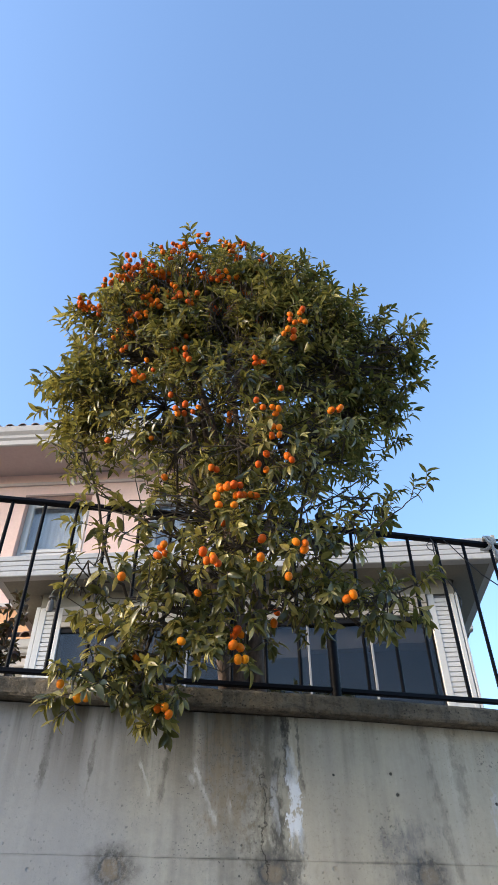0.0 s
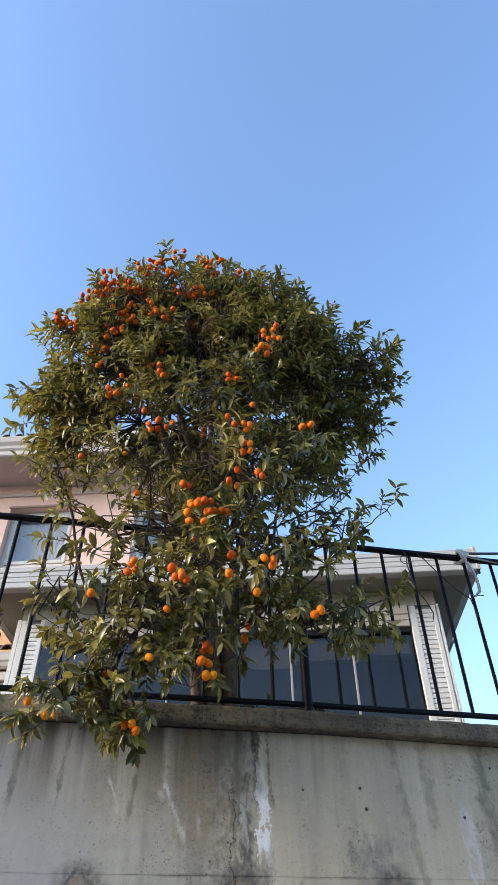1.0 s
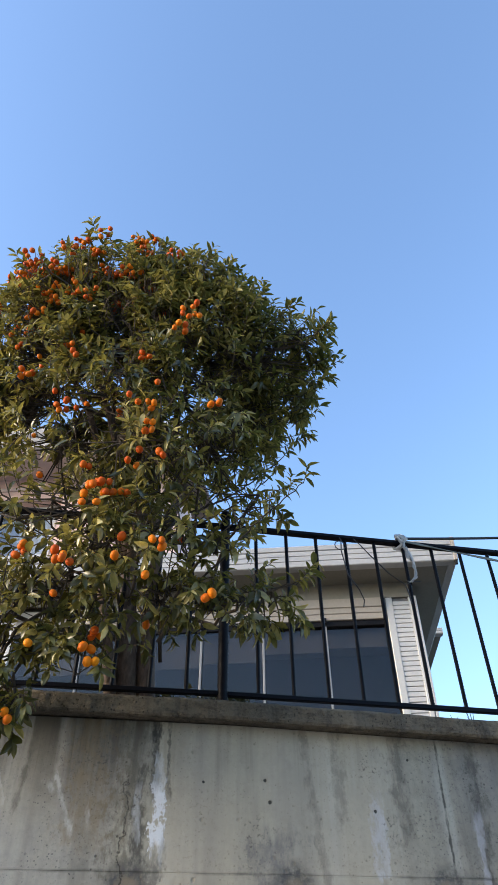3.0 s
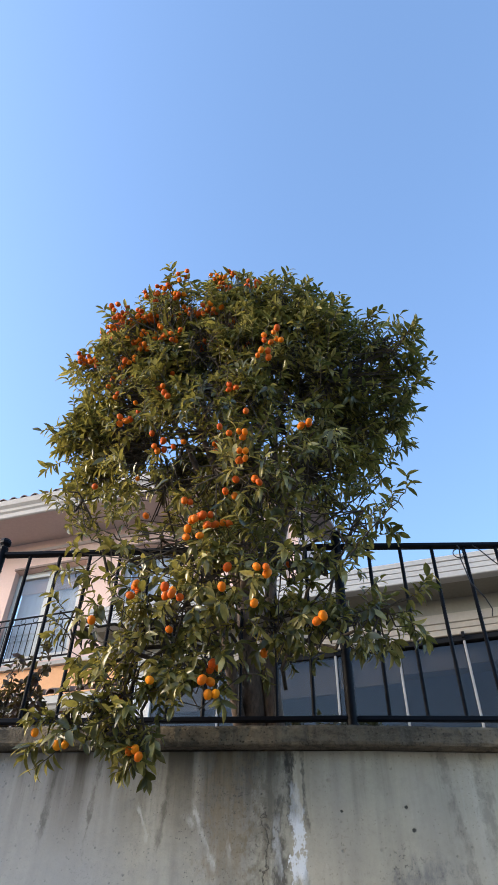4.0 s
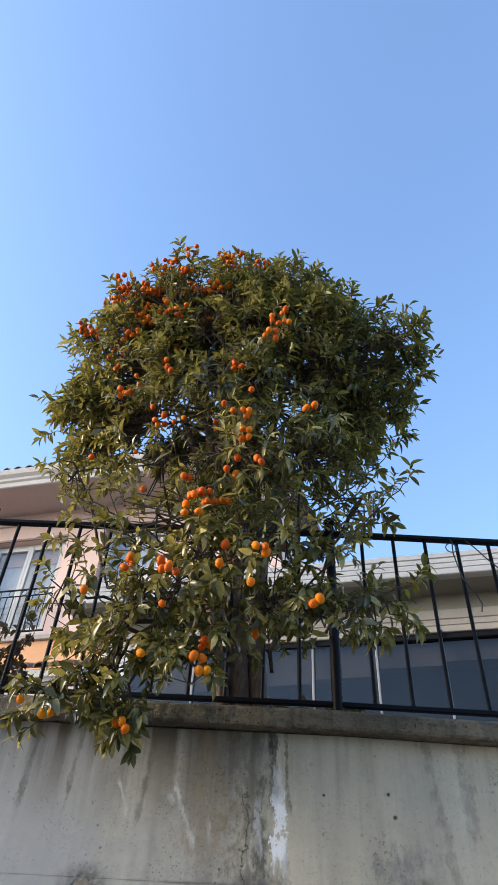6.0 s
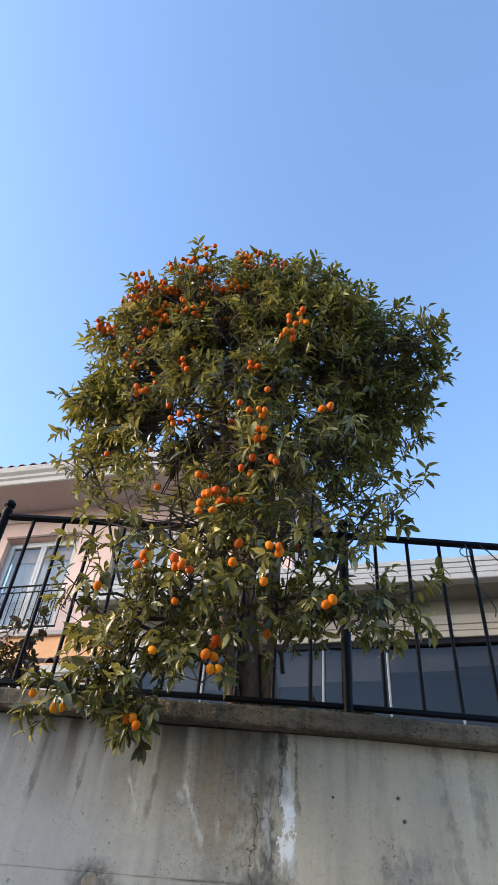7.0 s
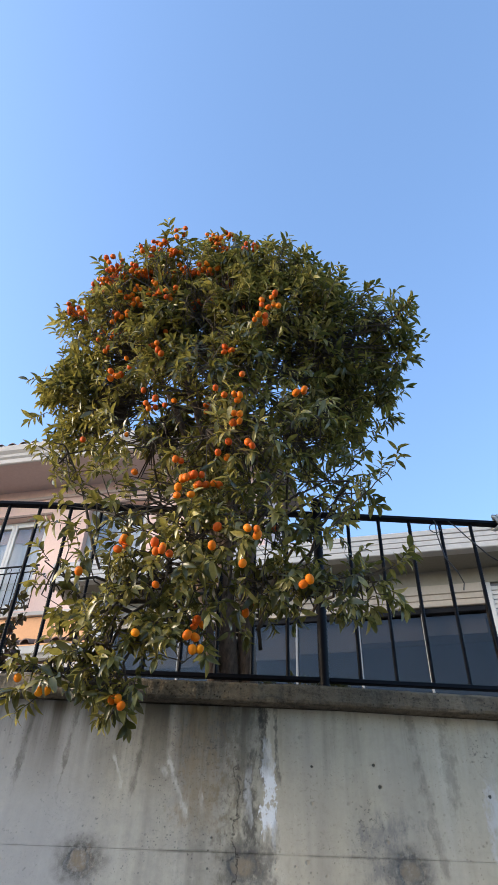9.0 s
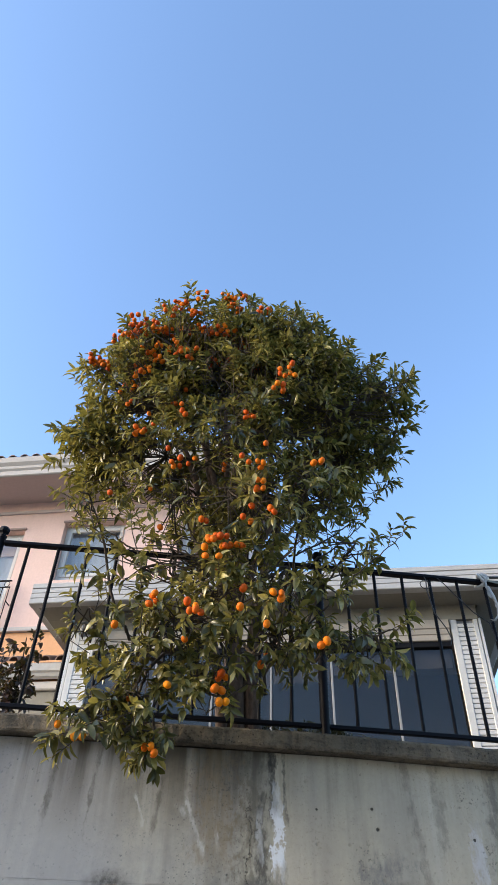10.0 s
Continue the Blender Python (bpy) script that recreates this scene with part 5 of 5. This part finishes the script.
for c, half_size, count, way in SKIRT_LOW + SKIRT_MID + CROWN_SIDES:
    fol.ratio = (0.36, 0.48) if c[2] < 3.5 else (0.26, 0.37)
    c = (c[0], c[1] + (0.06 if c[2] < 3.5 else 0), c[2])
    count = round(count * (0.76 if c[2] < 3.5 else 1.0))
    c, half_size = np.array(c), np.array(half_size)
    root = np.array((c[0] * 0.75 + 0.12, 2.96, min(c[2] + 0.12, 3.3)))
    if c[2] > 3.9:
        root = nodes[np.argmin(np.linalg.norm(nodes - c, axis=1))]
    if c[2] < 2.8:
        root = np.array((c[0] * 0.8 + 0.05, 2.62, c[2] + 0.22))
    start = root + np.array((0.03, 0.12, -0.02))
    if c[2] <= 3.9:
        start = np.array((0.60, 3.10, 3.15) if c[0] > 0.55 else (0.36, 3.04, 3.10) if c[0] < 0.25 else (0.50, 3.12, 3.05))
        root = np.array((root[0], root[1], max(root[2], 2.86)))
    start = start + R.normal(0, 0.05, 3) * (1, 0.3, 1.5)
    branch([start, root, (root + c) / 2 + np.array((0, 0, 0.05)), c], [0.011, 0.009, 0.007, 0.004], 6)
    inner = [c + R.uniform(-0.5, 0.5, 3) * half_size for _ in range(5)]
    for h in inner:
        branch([c, (c + h) / 2 + R.normal(0, 0.012, 3), h], [0.006, 0.005, 0.004], 4)
    for q in range(count):
        off = R.normal(0, 0.55, 3)
        off = off / max(1.0, np.linalg.norm(off))
        base = c + off * half_size
        fol.shoot(base, np.array(way) * 0.8 + off * 0.9 + R.normal(0, 0.35, 3), R.uniform(0.06, 0.13), inner[R.randint(5)], 0.95 if c[2] < 3.5 else 1.0)
# one airy side branch with well-spaced leaves
arm = bend((0.72, 2.56, 2.98), (1.19, 2.15, 3.37), -0.03, 8)
branch(arm, [0.006 - 0.0005 * i for i in range(9)], 5)
for p in arm[3:]:
    fol.shoot(p, np.array((0.4, -0.2, 0.7)) + R.normal(0, 0.5, 3), 0.09, None, 0.9)

# thin arching branches under the crown, nearly bare
for a, b in (((0.15, 2.80, 3.42), (-0.46, 2.70, 3.78)), ((0.05, 2.85, 3.55), (-0.52, 2.80, 3.95)), ((0.20, 2.70, 3.35), (-0.36, 2.60, 3.60)), ((0.70, 2.70, 3.45), (1.16, 2.55, 3.75)), ((0.75, 2.75, 3.60), (1.22, 2.62, 3.92)), ((0.30, 2.60, 3.45), (0.05, 2.40, 3.85)), ((0.55, 2.65, 3.5), (0.78, 2.40, 3.88))):
    arm = bend(a, b, 0.05, 8, (0, 0, 0))
    branch(arm, [0.0065 - 0.0005 * i for i in range(9)], 5)
    for p in arm[5:]:
        fol.shoot(p, np.array((0.0, -0.2, 0.5)) + R.normal(0, 0.6, 3), 0.07, None, 0.85)

tree_part("twig_tangle", fol.twigs, TWIG, None, "fine dark twigs")["kind"] = "stuff"
rows = fol.table()
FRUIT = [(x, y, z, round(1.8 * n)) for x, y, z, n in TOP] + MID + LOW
to_camera = unit(np.array((0.0, -0.62, -0.78)))     # towards the camera: leaves that hide fruit along this way are dropped
keep = np.ones(len(rows), bool)
# the airy gap between the crown and the skirt on one side
for o, w, rad in (((0.74, 2.5, 3.50), (0.17, 0.77, 0.61), 0.075), ((0.86, 2.5, 3.52), (0.18, 0.77, 0.61), 0.075), ((0.98, 2.5, 3.58), (0.20, 0.76, 0.62), 0.07)):
    w = unit(np.array(w))
    v = rows[:, 0:3] - np.array(o)
    keep &= ~((np.linalg.norm(v - (v @ w)[:, None] * w, axis=1) < rad) & (R.rand(len(rows)) < 0.80))
for o, w, rad in (((0.238, 2.4, 4.612), (-0.10, 0.61, 0.78), 0.075), ((0.19, 2.4, 4.80), (-0.11, 0.59, 0.80), 0.06), ((0.20, 2.4, 3.84), (-0.12, 0.72, 0.68), 0.12), ((0.31, 2.4, 4.32), (-0.09, 0.65, 0.75), 0.06)):
    w = unit(np.array(w))
    v = rows[:, 0:3] - np.array(o)
    s = v @ w
    keep &= ~((np.linalg.norm(v - s[:, None] * w, axis=1) < rad) & (s < 0.30) & (R.rand(len(rows)) < 0.72))
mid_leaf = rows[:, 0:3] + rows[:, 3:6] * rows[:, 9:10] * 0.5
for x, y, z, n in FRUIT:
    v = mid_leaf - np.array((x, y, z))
    s = v @ to_camera
    off = np.linalg.norm(v - s[:, None] * to_camera, axis=1)
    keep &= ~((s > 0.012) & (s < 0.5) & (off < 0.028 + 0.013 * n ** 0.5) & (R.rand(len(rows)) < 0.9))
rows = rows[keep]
near = (rows[:, 2] < 2.78) & (rows[:, 1] < 2.56)
pick = np.nonzero(near)[0][:300]
rest = np.ones(len(rows), bool)
rest[pick] = False
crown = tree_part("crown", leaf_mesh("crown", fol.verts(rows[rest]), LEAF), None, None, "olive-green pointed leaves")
crown["kind"] = "stuff"

fr = Geo().lathe([(0.0, -0.0212), (0.0085, -0.0195), (0.0150, -0.0135), (0.0185, -0.004), (0.0185, 0.005), (0.0150, 0.0145), (0.0080, 0.0200), (0.003, 0.0205), (0.0, 0.0195)], sides=12).mesh("fruit", True)
fr_lit = fr.copy()
fr.materials.append(PEEL)
fr_lit.materials.append(PEEL_LIT)
stalks = Geo()
for x, y, z, n in FRUIT:
    placed = []
    for k in range(n):
        for _ in range(30):
            q = np.array((x, y + 0.01, z)) + np.clip(R.normal(0, 1, 3), -1.5, 1.5) * (0.0115 * n ** 0.42 if n > 1 else 0.001) * (1.3, 0.8, 0.6 if z > 4.88 else 1.0)
            if all(np.linalg.norm(q - p) > 0.0255 for p in placed):
                break
        placed.append(q)
        o = tree_part("fruit", fr if z > 2.75 else fr_lit, PEEL)
        s = R.uniform(0.66, 0.85) if z > 3.55 else R.uniform(0.72, 0.92)
        o.matrix_local = TREE_INV @ pose(*q, R.uniform(-50, 50), R.uniform(-50, 50), R.uniform(0, 360)) @ Matrix.Diagonal((s, s, s * R.uniform(1.0, 1.12), 1))
        stalks.tube([q + np.array((0, 0.0, 0.017)), q + np.array((0.003, 0.03, 0.045)), q + np.array((0.0, 0.09, 0.06))], [0.0014, 0.0014, 0.002], 3)
tree_part("stalk_tangle", stalks, TWIG, None, "thin green-brown fruit stalks")["kind"] = "stuff"

# ---- pear tree reaching in past the fountain ----
pear = thing("pear_tree", pose(5.1, 3.9, 2.60), "young tree with small rounded green and bronze leaves", "tree")
PEAR_INV = pear.matrix_world.inverted()
pf = Foliage(23, (0.042, 0.064), (0.50, 0.64), (5, 8), 0.25, (0.62, 1.0, 0.78))
pr = pf.r
pw = Geo()
ptrunk = [(5.1, 3.9, 2.58), (5.06, 3.85, 3.4), (5.0, 3.75, 4.3), (4.95, 3.65, 5.3), (4.95, 3.6, 6.4), (5.0, 3.55, 7.4)]
o = part("trunk", Geo().tube(ptrunk, [0.07, 0.06, 0.052, 0.042, 0.03, 0.014], 10), BARK, pear, "slim grey trunk", True)
o.matrix_local = PEAR_INV
# clusters: x, y, z, radius, and the cluster that the branch comes from (negative: the trunk)
CLUSTERS = [
    (4.50, 3.15, 7.28, 0.14, -4), (4.19, 3.15, 6.37, 0.12, 2), (4.50, 3.15, 6.70, 0.12, -4), (4.16, 3.15, 5.87, 0.08, 4), (4.22, 3.15, 5.58, 0.10, -3), (4.42, 3.20, 5.62, 0.17, 4),
    (3.98, 3.12, 5.86, 0.04, 4), (3.76, 3.12, 5.14, 0.06, 4), (3.55, 3.12, 5.07, 0.07, 7), (3.40, 3.12, 5.02, 0.06, 8), (3.27, 3.12, 4.99, 0.04, 9), (3.64, 3.12, 5.26, 0.04, 8),
    (4.10, 3.12, 4.90, 0.06, 4), (4.02, 3.12, 4.62, 0.06, 12), (3.93, 3.12, 4.40, 0.06, 13), (4.88, 3.10, 7.62, 0.20, -4),
]
for x, y, z, rad, link in CLUSTERS:
    c = np.array((x, y, z))
    root = np.array(ptrunk[-link] if link < 0 else CLUSTERS[link][:3])
    thick = 0.016 if link < 0 else 0.008
    o = part("branch", Geo().tube(bend(root, c, 0.04, 8, pr.normal(0, 0.03, 3)), [thick * (1 - 0.085 * q) for q in range(9)], 6), BARK, pear)
    o.matrix_local = PEAR_INV
    for q in range(int(8 + 150 * rad)):
        off = pr.normal(0, 0.5, 3)
        off = off / max(1.0, np.linalg.norm(off))
        base = c + off * rad * 0.85
        pf.shoot(base, off + np.array((-0.4, -0.2, 0.35)) + pr.normal(0, 0.3, 3), pr.uniform(0.06, 0.10), c if q % 2 else None)
for k in range(34):
    z = 5.2 + 2.3 * pr.rand()
    a = pr.uniform(-0.9, 1.8)
    rad = pr.uniform(0.5, 1.1)
    c = np.array((4.98 + rad * math.cos(a), 3.65 + rad * math.sin(a), z))
    pw.tube(bend((4.98, 3.65, z - 0.4), c, 0.03, 5), [0.012, 0.010, 0.008, 0.006, 0.004, 0.003], 5)
    for q in range(16):
        pf.shoot(c + pr.normal(0, 0.12, 3), pr.normal(0, 1, 3) + np.array((0, 0, 0.3)), 0.08)
for nm, geo_, mat_, lab in (("branch_tangle", pw, BARK, "slim branches"), ("twig_tangle", pf.twigs, TWIG, "fine twigs")):
    o = part(nm, geo_, mat_, pear, lab)
    o.matrix_local = PEAR_INV
    o["kind"] = "stuff"
o = part("crown", leaf_mesh("crown", pf.verts(pf.table()), LEAF_PEAR), None, pear, "rounded green and bronze leaves")
o.matrix_local = PEAR_INV
o["kind"] = "stuff"

# ---- rose shrub behind the railing ----
rose = thing("rose_shrub", pose(-0.72, 3.34, 2.60), "thorny rose shrub with dark reddish leaves", "shrub")
ROSE_INV = rose.matrix_world.inverted()
rf = Foliage(31, (0.028, 0.048), (0.55, 0.72), (5, 9), 0.2, (0.85, 1.0, 0.80))
rr_ = rf.r
canes = Geo()
for x, y, z in ((-0.76, 3.30, 3.14), (-0.66, 3.28, 3.27), (-0.58, 3.28, 3.20), (-0.86, 3.30, 3.05), (-0.72, 3.28, 3.00), (-1.0, 3.32, 3.12), (-0.60, 3.30, 2.98)):
    line = bend((-0.72 + rr_.normal(0, 0.03), 3.36, 2.58), (x, y, z), -0.02, 6, (rr_.normal(0, 0.04), 0, 0))
    canes.tube(line, [0.009 - 0.001 * q for q in range(7)], 5)
    for p in line[3:]:
        for q in range(3):
            rf.shoot(np.array(p) + rr_.normal(0, 0.02, 3), rr_.normal(0, 1, 3) + np.array((0, -0.2, 0.4)), 0.06)
o = part("canes", canes, DRY, rose, "brown thorny canes")
o.matrix_local = ROSE_INV
o = part("twig_tangle", rf.twigs, TWIG, rose, "thin twigs")
o.matrix_local = ROSE_INV
o["kind"] = "stuff"
o = part("leaf_mass", leaf_mesh("leaf_mass", rf.verts(rf.table()), LEAF_ROSE), None, rose, "dark reddish leaves")
o.matrix_local = ROSE_INV
o["kind"] = "stuff"


# ---- small weeds and dry vines ----
def weed(x, y, tall, seed, dry=False):
    w = thing("dry_weed" if dry else "weed", pose(x, y, 2.60 if y > 3.2 else 2.70 + fall(x)), "withered grey weed stalk on the coping" if dry else "small dark weed growing behind the coping", "weed", "weeds on the wall")
    wf = Foliage(seed, (0.018, 0.040), (0.35, 0.55), (5, 9), 0.2)
    stalks_ = Geo()
    for q in range(5 if dry else 9):
        e = wf.r.normal(0, 0.3 * tall, 3)
        tip = np.array((e[0], e[1] * 0.4, tall * wf.r.uniform(0.6, 1.0)))
        line = bend((0, 0, -0.02), tip, -0.02, 5)
        stalks_.tube(line, [0.0028, 0.0025, 0.0022, 0.0018, 0.0014, 0.001], 4)
        for p in line[2:] if not dry else ():
            wf.shoot(p, wf.r.normal(0, 1, 3) + np.array((0, 0, 0.5)), 0.03)
    part("stalks", stalks_, DRY if dry else TWIG, w)
    if not dry:
        part("leaf_mass", leaf_mesh("leaf_mass", wf.verts(wf.table()), LEAF_WEED), None, w)["kind"] = "stuff"


for k, (x, tall) in enumerate(((0.68, 0.28), (0.78, 0.30), (0.87, 0.27), (1.03, 0.28), (1.10, 0.27), (1.18, 0.25))):
    weed(x, 3.24, tall, 50 + k)
for k, (x, tall) in enumerate(((2.08, 0.09), (2.17, 0.14), (2.26, 0.08))):
    weed(x, 3.04, tall, 70 + k, True)

vine = thing("dry_vine", pose(3.4, 3.08, 2.60), "tangle of bare dry vine stems over the top rail", "vine")
VINE_INV = vine.matrix_world.inverted()
vr = np.random.RandomState(8)
stems = [((2.96, 3.05, 3.69), (3.95, 3.06, 3.62), 0.02, 0.018), ((3.05, 3.07, 3.66), (4.3, 3.08, 3.55), 0.01, 0.017), ((3.0, 3.03, 3.60), (4.0, 3.05, 3.70), -0.02, 0.008), ((3.4, 3.06, 2.60), (3.55, 3.05, 3.64), 0.0, 0.011), ((3.2, 3.1, 3.62), (3.9, 3.0, 3.52), 0.05, 0.007), ((3.05, 3.12, 3.70), (3.7, 3.16, 3.60), -0.05, 0.009), ((3.15, 3.14, 3.55), (3.75, 3.12, 3.72), 0.03, 0.009), ((3.1, 3.02, 3.58), (3.6, 3.04, 3.70), -0.03, 0.008), ((3.3, 3.12, 3.74), (3.85, 3.10, 3.58), 0.02, 0.010)]
for a, b, sag, w in stems:
    line = [p + Vector(vr.normal(0, 0.010, 3)) for p in bend(a, b, sag, 12)]
    o = part("stem", Geo().tube(line, [w * (1 - 0.4 * q / 12) for q in range(13)], 6), DRY, vine)
    o.matrix_local = VINE_INV
side = Geo()
for k in range(110):
    x = 2.88 + 1.3 * vr.rand() ** 0.8
    p = np.array((x, 3.05 + vr.normal(0, 0.02), 3.66 + vr.normal(0, 0.035)))
    d = unit(np.array((vr.normal(0, 0.8), vr.normal(0, 0.4), abs(vr.normal(0.5, 0.6)))))
    l = vr.uniform(0.08, 0.24)
    q = p + d * l * 0.5 + vr.normal(0, 0.012, 3)
    e = p + d * l + vr.normal(0, 0.02, 3)
    side.tube([p, q, e], [0.0042, 0.0032, 0.0014], 4)
    if k % 2:
        side.tube([q, q + unit(vr.normal(0, 1, 3)) * l * 0.4], [0.0028, 0.001], 4)
o = part("side_twigs", side, DRY, vine, "bare grey twigs")
o.matrix_local = VINE_INV
o["kind"] = "stuff"

# the nearest hanging leaves of the kumquat, one by one
proto = {}
for i in pick:
    row = rows[i]
    key = (round(row[10] / row[9], 1), round(row[11] * 5) / 5)
    if key not in proto:
        V = leaf_verts(np.zeros((1, 3)), np.array([[0.0, 1, 0]]), np.array([[0.0, 0, 1]]), np.array([1.0]), np.array([row[10] / row[9]]), np.array([row[11]]), np.array([row[12]]))
        proto[key] = leaf_mesh("leaf", V, LEAF)
    d, nrm = Vector(row[3:6]), Vector(row[6:9])
    sd = d.cross(nrm)
    rot = Matrix((sd, d, nrm)).transposed().to_4x4()
    o = part("leaf", proto[key], None, tree)
    o.matrix_local = TREE_INV @ Matrix.Translation(row[0:3]) @ rot @ Matrix.Scale(row[9], 4)
